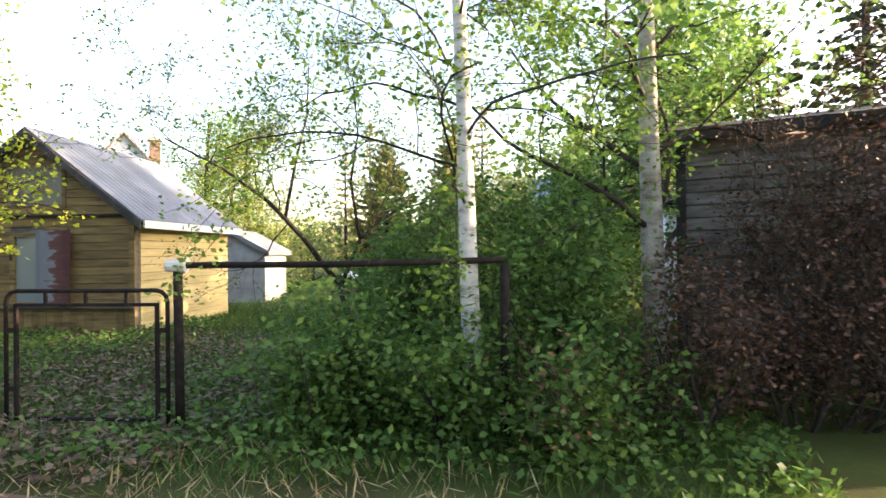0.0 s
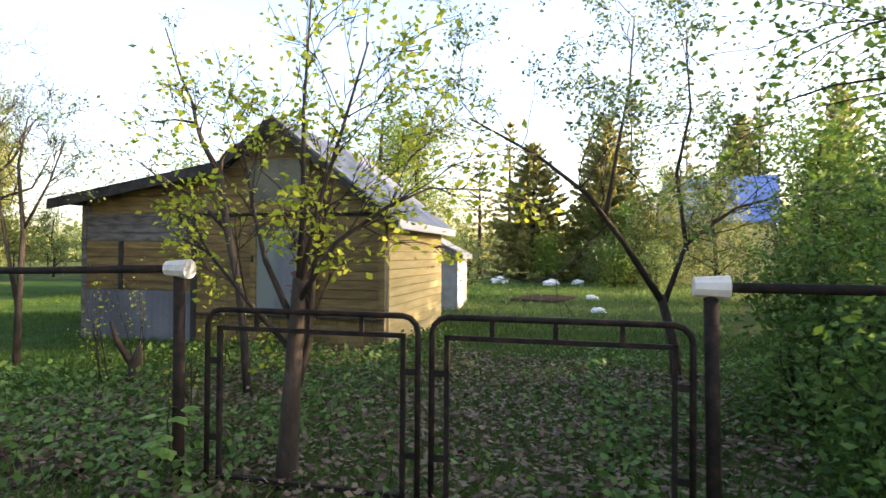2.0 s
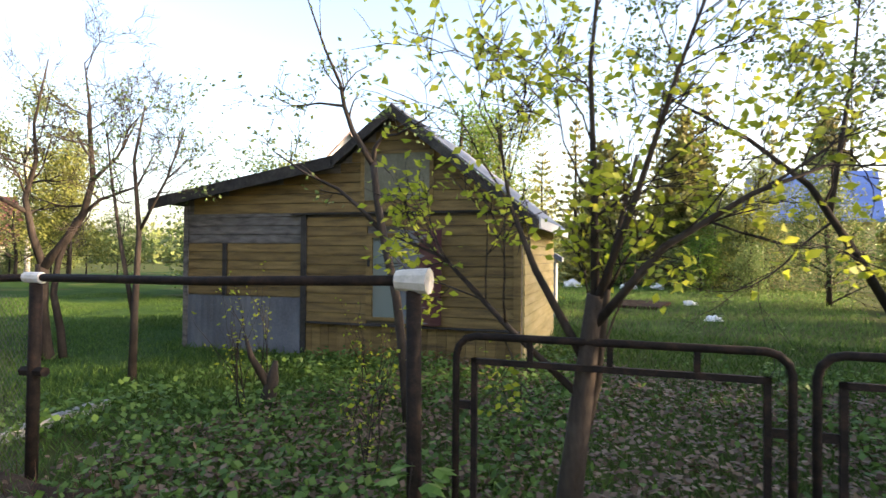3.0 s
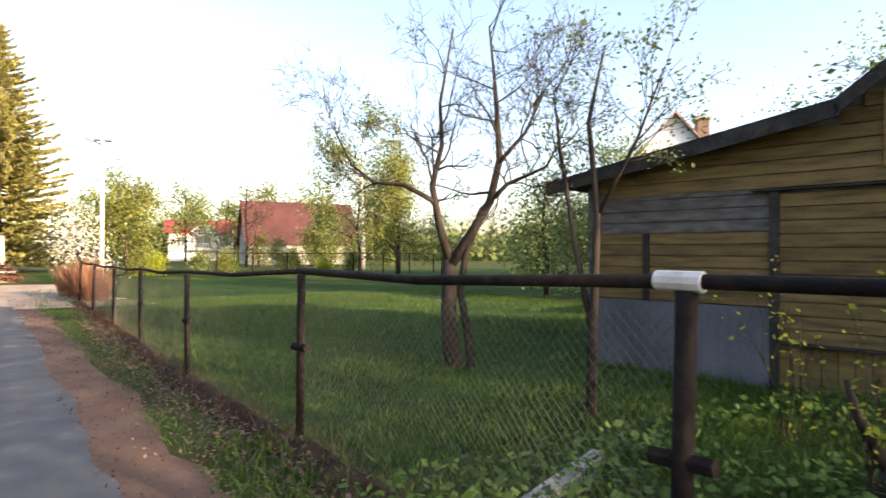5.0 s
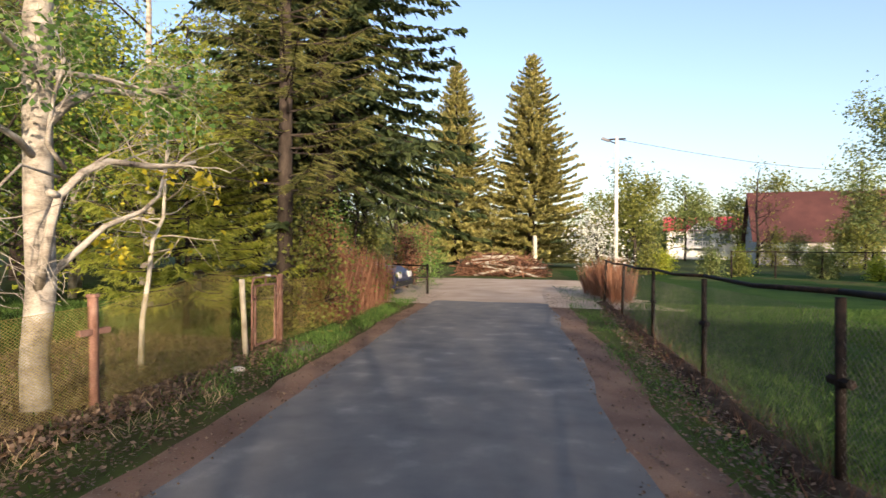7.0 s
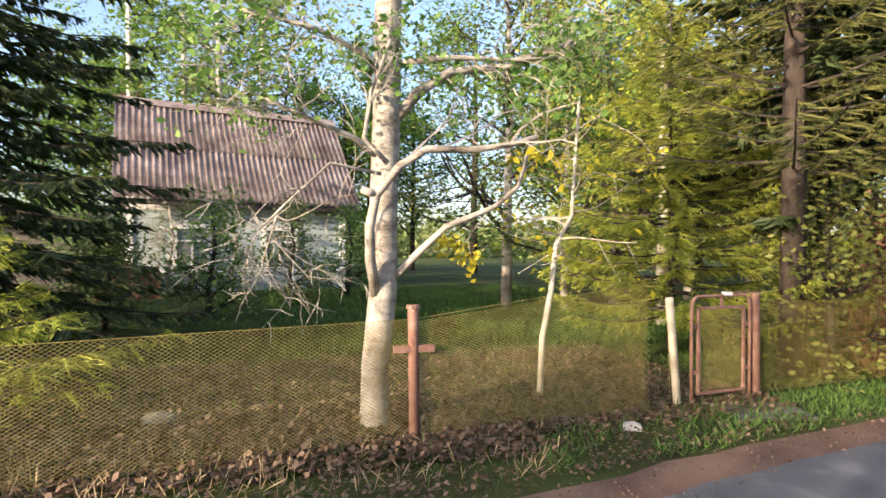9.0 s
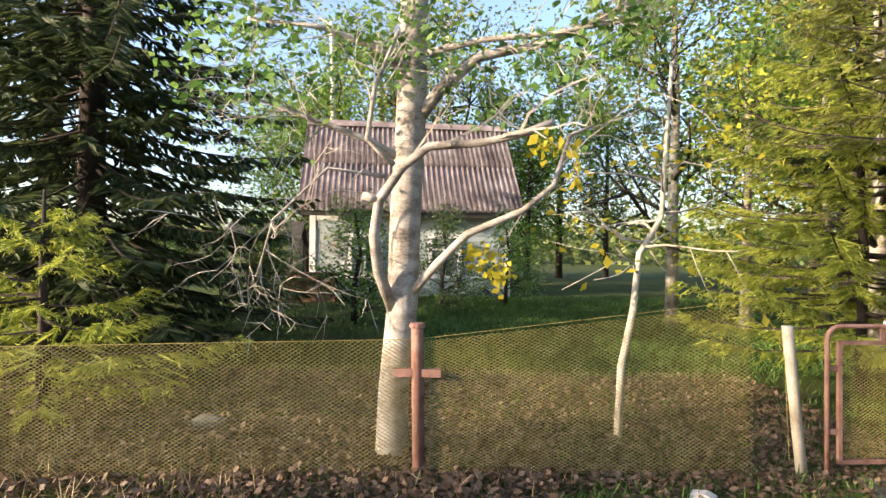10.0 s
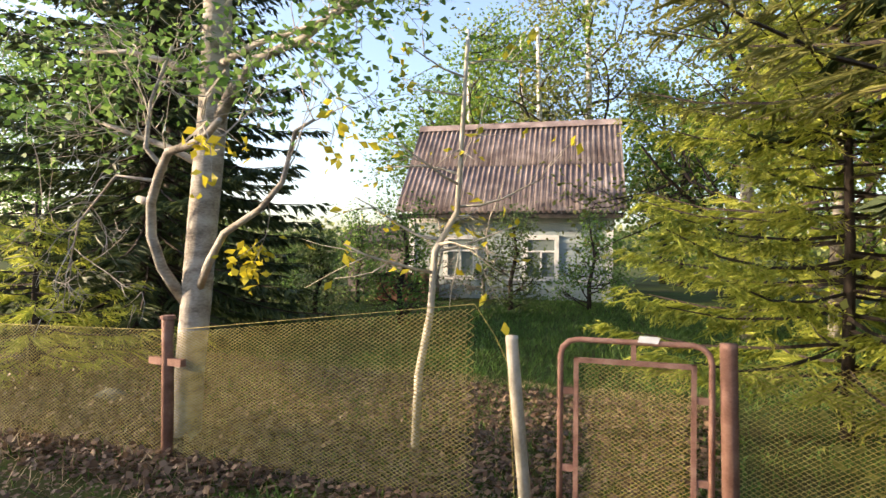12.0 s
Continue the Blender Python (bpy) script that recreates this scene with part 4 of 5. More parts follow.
tree("apple_tree", "crooked old apple tree with small grey-green leaves", (7.75, 3.95, 0), 31, 3.4, 0.10, M["bark_dark"], M["leaf_apple"], 8000, 0.055,
     dict(levels=3, limbs=9, start=0.25, limb=0.36, limb_r=0.4, fan=0.7, kids=3, gnarl=0.2, up=0.05, spread=(0.4, 0.9), thin=0.6, low=0.3, step=0.16, leaf_level=1, bones=[
         ([(0, 0, -0.1), (-0.05, 0.02, 0.4), (-0.2, 0.15, 1.0)], 0.068, 0.048),
         ([(-0.2, 0.15, 0.95), (-0.55, 0.5, 1.6), (-0.95, 0.8, 2.1), (-1.25, 1.25, 2.5), (-1.6, 1.9, 2.9)], 0.044, 0.010),
         ([(-0.75, 0.65, 1.85), (-0.65, 0.55, 2.6), (-0.5, 0.45, 3.3), (-0.5, 0.4, 4.1)], 0.027, 0.007),
         ([(-0.15, 0.12, 0.9), (0.05, -0.1, 1.6), (0.25, -0.6, 2.0), (0.5, -1.3, 2.2)], 0.034, 0.008),
         ([(0.05, -0.1, 1.5), (-0.05, 0.0, 2.4), (-0.1, -0.15, 3.1), (-0.15, -0.1, 3.9)], 0.027, 0.007)]), reach=0.06)
tree("bare_tree", "leafless dark apple tree with dense twigs", (4.48, 13.53, 0), 41, 3.4, 0.10, M["bark_dark"], None, 0, 0.03,
     dict(levels=3, limbs=11, start=0.3, limb=0.25, limb_r=0.42, fan=0.75, kids=4, gnarl=0.28, up=0.07, spread=(0.4, 0.9), thin=0.6, low=0.25, step=0.14, bones=[
         ([(0.06, 0, -0.1), (0, 0.0, 0.3), (-0.02, 0.02, 0.7), (0.0, 0.03, 1.30)], 0.125, 0.085),
         ([(0.22, -0.12, -0.1), (0.17, -0.12, 0.4), (0.10, -0.06, 0.9), (0.14, -0.10, 1.35), (0.30, -0.2, 1.9)], 0.06, 0.035),
         ([(0.0, 0.0, 1.26), (0.2, -0.12, 1.6), (0.36, -0.3, 2.0), (0.44, -0.38, 2.5), (0.38, -0.4, 3.1), (0.42, -0.3, 3.5), (0.34, -0.3, 4.1)], 0.072, 0.010),
         ([(0.0, 0.0, 1.26), (-0.1, 0.1, 1.7), (-0.15, 0.2, 2.2), (-0.06, 0.12, 2.7), (-0.1, 0.1, 3.2), (0.02, 0.0, 4.1)], 0.06, 0.010),
         ([(-0.13, 0.15, 2.0), (-0.42, 0.42, 2.22), (-0.7, 0.7, 2.26), (-0.9, 0.95, 2.5), (-1.1, 1.1, 3.0)], 0.036, 0.008),
         ([(0.30, -0.2, 1.9), (0.5, -0.45, 2.2), (0.85, -0.75, 2.4), (1.0, -0.95, 2.9)], 0.034, 0.008),
         ([(0.42, -0.38, 2.45), (0.65, -0.6, 2.8), (0.8, -0.8, 3.3)], 0.030, 0.009)]))
tree("plum_tree", "slender tree with sparse green leaves by the lean-to", (4.35, 11.10, 0), 51, 1.6, 0.05, M["bark_dark"], M["leaf_apple"], 1000, 0.045,
     dict(levels=2, limbs=9, start=0.35, limb=0.36, limb_r=0.4, fan=0.5, kids=3, gnarl=0.14, up=0.06, spread=(0.35, 0.8), thin=0.6, low=0.3, step=0.12, bones=[
         ([(0, 0, -0.1), (0.02, 0, 0.8), (0.05, -0.02, 1.7), (0.02, 0.05, 2.5), (0.05, -0.1, 3.1)], 0.05, 0.008),
         ([(0.02, 0, 0.7), (-0.05, 0.15, 1.5), (-0.12, 0.25, 2.3), (-0.15, 0.3, 2.8)], 0.03, 0.007),
         ([(0.05, -0.02, 1.7), (0.2, -0.3, 2.3), (0.28, -0.5, 2.85)], 0.02, 0.006)]), reach=0.05)
tree("leaning_tree", "thin dark leaning tree with sparse small leaves", (4.78, 7.62, 0), 61, 1.6, 0.045, M["bark_dark"], M["leaf_apple"], 420, 0.05,
     dict(levels=2, limbs=5, start=0.35, limb=0.26, limb_r=0.5, fan=0.55, kids=3, gnarl=0.2, up=0.04, step=0.12, bones=[
         ([(0.0, 0.0, -0.1), (-0.01, 0.06, 0.6), (-0.03, 0.12, 1.09), (-0.06, 0.26, 1.68), (-0.07, 0.31, 1.95), (-0.08, 0.35, 2.27)], 0.044, 0.030),
         ([(-0.08, 0.35, 2.25), (-0.11, 0.46, 2.42), (-0.14, 0.54, 2.56), (-0.16, 0.62, 2.78), (-0.17, 0.66, 2.98), (-0.22, 0.8, 3.3), (-0.25, 1.0, 3.8)], 0.032, 0.007),
         ([(-0.08, 0.35, 2.25), (-0.07, 0.34, 2.4), (-0.06, 0.26, 2.49), (-0.03, 0.12, 2.5), (0.02, -0.15, 2.62)], 0.022, 0.006),
         ([(-0.06, 0.26, 1.66), (-0.12, 0.45, 1.86), (-0.18, 0.66, 2.04), (-0.26, 1.0, 2.2), (-0.32, 1.35, 2.42)], 0.024, 0.006),
         ([(-0.16, 0.62, 2.78), (-0.24, 0.85, 2.82), (-0.32, 1.04, 2.8)], 0.014, 0.005)]), reach=0.05)

# bushes beside the gate
rb = np.random.default_rng(70)
for k, (x, y, h) in enumerate([(4.5, 2.5, 0.9), (5.3, 1.9, 1.2), (4.9, 0.7, 1.1), (4.5, -0.4, 1.1), (6.2, 0.9, 1.9), (5.2, -1.2, 0.8), (6.6, 2.6, 1.3), (4.0, 0.3, 0.6), (3.9, 2.3, 0.6), (4.0, 1.3, 0.7), (7.4, 1.2, 2.0)]):
    tree("bush", "dense green bush beside the fence" if y > -0.2 else "dry brown bush beside the fence", (x, y, 0), 71 + k, h, 0.022, M["bark_dark"], M["weed"] if y > -0.2 else M["dead_twig"], int(3400 * h), 0.068 if y > -0.2 else 0.045,
         dict(BUSHY, stems=6, fan=0.4, levels=2, up=0.12), reach=0.12, group="bushes beside the gate")
spruce("spruce", "dark spruce with dead brown twigs at the roadside", (5.75, -3.1, 0), 81, 7, 1.8, M["dead_twig"], 6, fine=1.6, z0=1.5, gap=0.24, width=0.012, radius=0.2)
for k, (x, y, h) in enumerate([(5.3, -1.5, 1.5), (4.9, -2.2, 1.9), (5.9, -2.0, 2.0)]):
    tree("bush", "dense dry brown bush before the grey shed", (x, y, 0), 640 + k, h, 0.02, M["bark_dark"], M["dead_twig"], 5200, 0.04,
         dict(BUSHY, stems=8, fan=0.42, levels=3, up=0.1), reach=0.09, group="dry bushes at the roadside")
# added, mostly hidden spruces that keep sun off the house roof and side wall
for x, y, h, sd in ((11.5, -6.0, 7.0, 84), (14.2, -4.6, 6.5, 85), (10.6, -7.0, 7.4, 86), (13.4, -2.4, 6, 87)):
    spruce("spruce", "dark spruce added behind the grey shed to cast shade", (x, y, 0), sd, h, 2.3, M["needle"], z0=0.8, fine=0.6, gap=0.36, width=0.07, group="spruces behind the shed")
spruce("spruce", "dark spruce over the grey shed", (11.4, -3.6, 0), 82, 7, 2.2, M["needle"], z0=0.8, fine=0.7, gap=0.34, width=0.06)
spruce("spruce", "dark spruce over the grey shed", (12.4, -0.4, 0), 83, 6.6, 2.0, M["needle"], z0=2.8, fine=0.7, gap=0.34, width=0.06)

# ---- the tall tree behind the mesh fence ----
T = thing("ash_tree", "grey-barked tree with pruned limbs and few leaves", "tree", (-4.24, 14.25, -0.03))
g, tips, rt = Geo(), [], np.random.default_rng(90)
g.tube([(0.03, -0.01, -0.15), (0.03, 0, 0.1), (0.0, 0.0, 0.5), (0.0, 0.06, 1.1), (-0.05, 0.07, 1.8), (-0.10, 0.10, 2.6), (-0.12, 0.11, 3.4), (0, 0.2, 4.6), (0.05, 0.1, 7.0)],
       [0.16, 0.12, 0.108, 0.112, 0.112, 0.112, 0.108, 0.09, 0.03], 12)
ASH_LIMBS = [  # (points), start radius, end radius
    ([(0.04, 0.0, 1.08), (0.2, -0.08, 1.36), (0.28, -0.10, 1.6), (0.32, -0.06, 1.84), (0.38, 0.1, 2.05), (0.46, 0.28, 2.17), (0.58, 0.62, 2.17), (0.66, 0.84, 2.2), (0.74, 1.03, 2.26)], 0.044, 0.02),
    ([(0.32, -0.06, 1.84), (0.34, -0.17, 1.87)], 0.034, 0.026),
    ([(0.02, 0.10, 1.18), (0.12, 0.32, 1.42), (0.18, 0.52, 1.62), (0.24, 0.9, 1.78), (0.26, 1.1, 1.95), (0.26, 1.2, 2.28), (0.26, 1.35, 2.34)], 0.035, 0.010),
    ([(-0.08, 0.16, 2.5), (-0.05, 0.35, 2.72), (0, 0.6, 2.9), (0.05, 1.1, 2.98), (0.1, 1.7, 3.25)], 0.055, 0.02),
    ([(-0.06, 0.08, 2.15), (0.05, -0.2, 2.3), (0.1, -0.55, 2.42), (0.15, -0.95, 2.56)], 0.035, 0.012),
    ([(-0.08, 0.16, 2.75), (0.1, -0.15, 2.95), (0.2, -0.5, 3.05), (0.25, -1.0, 3.1)], 0.035, 0.012),
    ([(-0.08, 0.18, 2.95), (0.0, 0.6, 3.02), (0.1, 1.1, 3.02), (0.15, 1.7, 3.1)], 0.03, 0.01),
    ([(0.28, 0.03, 2.08), (0.3, -0.15, 2.25), (0.3, -0.1, 2.6), (0.25, 0.05, 3.0)], 0.022, 0.012),
    ([(0.28, -0.02, 2.0), (0.35, -0.4, 2.05), (0.4, -0.75, 1.7), (0.4, -0.85, 1.35)], 0.014, 0.005),
    ([(0.0, 0.2, 3.9), (-0.4, 0.9, 4.6), (-0.6, 1.6, 5.2)], 0.05, 0.015), ([(0.0, 0.2, 4.2), (0.4, -0.5, 4.9), (0.6, -1.3, 5.4)], 0.05, 0.015)]
for pts, r0, r1 in ASH_LIMBS:
    n = len(pts)
    g.tube(pts, [r0 + (r1 - r0) * i / (n - 1) for i in range(n)], 7)
part("trunk", g, M["bark"], T, smooth=True)
g = Geo()
for j, (pts, r0, r1) in enumerate(ASH_LIMBS):
    for k in range((5 if j < 3 else 9) if j not in (1,) else 0):
        f = rt.uniform(0.45, 1.0) * (len(pts) - 1)
        i = min(int(f), len(pts) - 2)
        q = Vector(pts[i]).lerp(Vector(pts[i + 1]), f - i)
        d = np.array(Vector(pts[i + 1]) - Vector(pts[i])) + rt.normal(size=3) * 0.25
        grow(g, tips, rt, q, d, rt.uniform(0.35, 0.8), max(r1 * 0.55, 0.006), 1 if j < 3 else 2, dict(kids=3, gnarl=0.2, up=-0.02, step=0.12, thin=0.6, leaf_level=0 if j < 3 else 1))
tagged(part("twig_work", g, M["bark"], T), kind="stuff")
tp = np.array(tips)
hi, lo = tp[tp[:, 2] > 2.45], tp[(tp[:, 2] < 2.2) & (tp[:, 1] > 0.4)]
part("crown", quads("crown", leaf_cloud(rt, scatter(rt, hi, 3300, 0.12), 0.075)), M["leaf_bush"], T, "green leaves on the upper limbs")
part("young_leaves", quads("young_leaves", leaf_cloud(rt, scatter(rt, lo[rt.integers(0, len(lo), 15)], 130, 0.05), 0.08, droop=0.8)), M["leaf_gold"], T, "golden young leaf clusters")
tree("young_ash", "thin pale-barked young tree behind the mesh", (-4.76, 15.95, -0.02), 95, 2.6, 0.034, M["bark_pale"], M["leaf_gold"], 130, 0.085,
     dict(levels=2, limbs=14, start=0.42, limb=0.36, limb_r=0.6, rise=0.25, kids=3, gnarl=0.15, up=0.02, step=0.15),
     trunk_pts=[(0, 0, -0.1), (0.0, 0.03, 0.6), (0, 0.12, 1.05), (0.02, 0.16, 1.5), (0.02, 0.33, 1.78), (0.02, 0.36, 2.3), (0.03, 0.4, 3.0)], reach=0.05)

# ---- spruces ----
# lit needle copy, so that this spruce reads as sunlit
spruce("spruce", "tall spruce with a bare dark lower trunk", (-4.85, 19.2, 0), 101, 13, 1.9, M["needle_mid"], 9, z0=2.4, fine=1.5, gap=0.3, droop=0.14, radius=0.13, width=0.012, group="spruces by the lane", bark="bark_dark")
spruce("spruce", "tall dark spruce beside the lane", (-5.6, 22.2, 0), 102, 15, 3.7, M["needle"], 3, z0=3.4, fine=1.7, gap=0.25, per=10, power=0.62, droop=0.42, radius=0.2, width=0.05, group="spruces by the lane")
spruce("spruce", "tall dark spruce in the garden", (-7.6, 9.6, 0), 103, 13, 3.0, M["needle"], 4, z0=0.3, fine=2.2, gap=0.22, per=8, power=0.6, droop=0.36, radius=0.18, width=0.026, group="garden spruces")
spruce("spruce", "tall dark spruce in the garden", (-10.2, 7.0, 0), 104, 14, 3.0, M["needle"], z0=0.4, fine=1.0, gap=0.3, droop=0.32, radius=0.18, width=0.05, group="garden spruces")
spruce("spruce", "young yellow-green spruce with soft drooping branches", (-6.6, 18.95, 0), 105, 5.2, 2.2, M["needle_young"], 14, z0=0.6, fine=2.2, gap=0.2, droop=0.2, radius=0.05, width=0.012, group="young spruces")
spruce("spruce", "young yellow-green spruce with soft drooping branches", (-5.0, 11.0, 0), 106, 2.0, 1.6, M["needle_young"], 12, z0=0.35, fine=1.8, gap=0.22, droop=0.22, radius=0.06, width=0.012, group="young spruces")
# sun on these two spruces is partly put into the lightened needles
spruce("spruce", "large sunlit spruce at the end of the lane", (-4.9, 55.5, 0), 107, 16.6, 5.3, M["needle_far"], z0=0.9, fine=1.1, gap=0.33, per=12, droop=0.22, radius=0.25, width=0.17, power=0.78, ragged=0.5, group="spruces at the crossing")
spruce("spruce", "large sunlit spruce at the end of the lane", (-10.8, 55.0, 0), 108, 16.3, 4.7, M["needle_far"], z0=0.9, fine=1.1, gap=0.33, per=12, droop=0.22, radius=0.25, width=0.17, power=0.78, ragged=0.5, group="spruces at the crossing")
spruce("spruce", "distant dark spruce behind the brown roof", (27.5, 82.4, 0), 109, 11, 2.4, M["needle"], z0=1, fine=0.4, gap=0.6, radius=0.2, width=0.15)

# ---- other trees round about ----
FAR = dict(levels=3, limbs=14, start=0.18, limb=0.36, limb_r=0.4, rise=0.6, kids=4, gnarl=0.18, up=0.03, step=0.5, low=0.2)


LOW = dict(FAR, start=0.03, rise=0.35, limbs=18, limb=0.32)


def far_tree(label, x, y, h, seed, leaf="leaf_far", count=2600, size=0.22, bark="bark_dark", reach=0.35, name="tree", cfg=FAR):
    z = lift(x, y)
    return tree(name, label, (x, y, z), seed, h, h * 0.014 + 0.03, M[bark], M[leaf] if leaf else None, count, size, cfg, reach=reach,
                trunk_pts=[(0, 0, -0.1), (0.05, 0, h * 0.3), (-0.08, 0.1, h * 0.6), (0, 0, h * 0.95)], group="")


far_tree("spreading spring apple tree on the lawn", 15.6, 37.2, 6.2, 201, "leaf_olive", 11000, 0.15)
far_tree("pale tall birch behind the lawn", 18.6, 49.5, 11.5, 202, "leaf_far", 9000, 0.22, "birch")
far_tree("spring tree before the brown roof", 18.5, 58.0, 5.0, 203, "leaf_olive", 7000, 0.2)
far_tree("half-bare tree before the white house", 12.5, 62.0, 7.5, 204, "leaf_olive", 250, 0.2)
far_tree("yellow-green tree by the pole", 2.2, 46.0, 5.4, 205, "leaf_olive", 4000, 0.2)
rt2 = np.random.default_rng(300)
for k in range(9):
    far_tree("yellow-green spring tree in the distance", 1 + k * 3.1 + rt2.normal(), 78 + rt2.uniform(-4, 30), rt2.uniform(7, 10.5), 310 + k, "leaf_far" if k % 2 else "leaf_olive", 2200, 0.4, reach=0.6)
for k in range(8):
    far_tree("spring garden tree beyond the lawn", 13 + k * 2.6 + rt2.normal(), 30 + rt2.uniform(-3, 9), rt2.uniform(3.0, 4.6), 330 + k, "leaf_olive" if k % 2 else "leaf_apple", 2200, 0.13)
for k in range(16):                        # behind the gate garden
    far_tree("green garden tree behind the old house", 15 + rt2.uniform(0, 14) + (14 if k == 6 else 12 if 7 <= k <= 12 else 0), -3 + k * 1.25 + rt2.normal(), rt2.uniform(3.4, 6.5), 350 + k, ("leaf_birch", "leaf_olive", "leaf_far")[k % 3], 8500, 0.10, reach=0.28, cfg=LOW)
# lightened needles stand in for haze over the distant conifers
for k in range(9):
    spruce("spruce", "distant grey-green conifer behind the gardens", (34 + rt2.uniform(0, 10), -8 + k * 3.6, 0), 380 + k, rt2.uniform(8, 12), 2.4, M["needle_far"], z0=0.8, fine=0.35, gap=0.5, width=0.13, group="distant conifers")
for k in range(26):                        # wood behind the cottage
    a = rt2.uniform(-22, 26)
    far_tree("slender green tree in the wood behind the cottage", -24 - rt2.uniform(0, 10) if 5 < 12 + a < 20 else -13 - rt2.uniform(0, 14), 12 + a + (4 if a > 0 else -4), rt2.uniform(8, 12.5), 400 + k,
             ("leaf_birch", "leaf_bush", "leaf_far")[k % 3], 6000, 0.2, reach=0.35)
for k in range(7):
    far_tree("sunlit garden tree with branching limbs", -8.5 - rt2.uniform(0, 5), 18.5 + k * 1.1, rt2.uniform(5, 7.5), 520 + k, ("leaf_olive", "leaf_birch", "leaf_young")[k % 3], 4500, 0.1, reach=0.2, bark="bark")
rw = np.random.default_rng(530)
an, di = rw.uniform(0, math.tau, 60000), rw.uniform(85, 125, 60000)
top = 5.5 + 3.5 * np.array([noise.noise(Vector((math.cos(a) * 9, math.sin(a) * 9, d * 0.05))) for a, d in zip(an, di)]) + rw.normal(size=60000)
cc = np.stack([np.cos(an) * di, 15 + np.sin(an) * di, rw.uniform(0, 1, 60000) ** 0.7 * np.maximum(top, 2)], 1)
tagged(part("far_wood", quads("far_wood", leaf_cloud(rw, cc, 1.1, 0.1, 0.9)), M["leaf_far"], None), "distant belt of spring woodland all round", "woodland", kind="stuff")
for k in range(7):
    far_tree("overgrown garden shrub behind the mesh fence", -9.5 - rt2.uniform(0, 5), 6.5 + k * 1.5, rt2.uniform(1.6, 2.6), 440 + k, ("leaf_bush", "leaf_apple")[k % 2], 2400, 0.08, reach=0.15, name="bush", cfg=LOW)
for k in range(9):                         # hedge beside the lane
    y = 19.6 + k * 1.2 if k < 4 else 23.6 + k * 1.5
    far_tree("brown-green hedge shrub beside the lane", road_left(y) - 1.5 - rt2.uniform(0, 0.5), y, rt2.uniform(1.5, 2.4), 460 + k, ("leaf_olive", "red_twig", "leaf_bush")[k % 3], 2400, 0.08, reach=0.16, name="bush", cfg=LOW)
for k in range(6):
    far_tree("olive tree on the shady side of the lane", -7 - rt2.uniform(0, 4), 24 + k * 3.2, rt2.uniform(5, 8), 480 + k, "leaf_olive", 2600, 0.16)
far_tree("white blossoming shrub by the crossing", 0.2, 35.0, 2.6, 490, "blossom", 1500, 0.12, name="bush")
for k in range(9):
    far_tree("yellow-green shrub at the far end of the lawn", 2.5 + k * 1.5 + rt2.normal() * 0.5, 40 + rt2.uniform(0, 8), rt2.uniform(0.9, 1.5), 540 + k, ("leaf_olive", "leaf_young", "leaf_far")[k % 3], 1500, 0.12, reach=0.2, name="bush", cfg=LOW)
for k in range(8):
    far_tree("low garden shrub before the brown-roofed house", 13.5 + k * 1.8, 63 + rt2.uniform(-2, 2), rt2.uniform(1.5, 3.0), 560 + k, ("leaf_olive", "leaf_far")[k % 2], 1800, 0.18, reach=0.3, name="bush", cfg=LOW)
for k, (x, y, h) in enumerate([(14.0, 19.5, 4.2), (16.0, 21.0, 4.8), (12.5, 21.0, 3.6), (17.5, 18.0, 4.0)]):
    far_tree("leafy garden tree behind the lean-to", x, y, h, 580 + k, ("leaf_apple", "leaf_olive")[k % 2], 4500, 0.12, cfg=LOW)
# placed and thickened to block sun from the old house's roof and side
far_tree("broad leafy tree behind the grey shed, placed to shade the house", 14.2, -1.0, 7.0, 592, "leaf_bush", 20000, 0.14, reach=0.35, cfg=LOW)
far_tree("twiggy shrub before the cottage wall", -15.4, 11.2, 2.3, 590, "leaf_apple", 500, 0.07, reach=0.12, name="bush", bark="bark", cfg=dict(LOW, kids=6, limb_bark="bark"))
far_tree("twiggy shrub before the cottage wall", -15.0, 12.7, 1.9, 591, "leaf_apple", 500, 0.07, reach=0.12, name="bush", bark="bark", cfg=dict(LOW, kids=6, limb_bark="bark"))

# ---- utility pole ----
P = thing("street_lamp", "pale concrete pole with a lamp and wires", "street lamp", (0.98, 38.0, 0))
part("pole", Geo().tube([(0, 0, -0.2), (0, 0, 6.5)], [0.10, 0.07], 10), M["cap"], P, smooth=True)
part("lamp_arm", Geo().tube([(0, 0, 6.2), (-0.35, -0.1, 6.35)], 0.03, 6), M["pipe"], P)
part("lamp_head", Geo().prism([(-0.7, 6.42), (-0.35, 6.28), (-0.3, 6.36), (-0.62, 6.52)], -0.22, -0.02), M["sheet"], P)
part("crossarm", Geo().box(-0.4, 0.4, -0.04, 0.04, 6.38, 6.45), M["pipe"], P)
W = Geo()
W.tube([(0.98 + 24 * f, 38.0 + 14 * f, 6.42 - 1.1 * math.sin(math.pi * f) + 0.4 * f) for f in np.linspace(0, 1, 9)], 0.012, 4)
tagged(part("power_line", W, M["tar"], None), "thin black overhead wire from the pole", "cable")

# ---- brushwood and odds ----
rngp = np.random.default_rng(500)
B = thing("brush_pile", "long heap of red-brown brushwood and grey logs", "brushwood", (-4.6, 39.6, 0))
g = Geo()
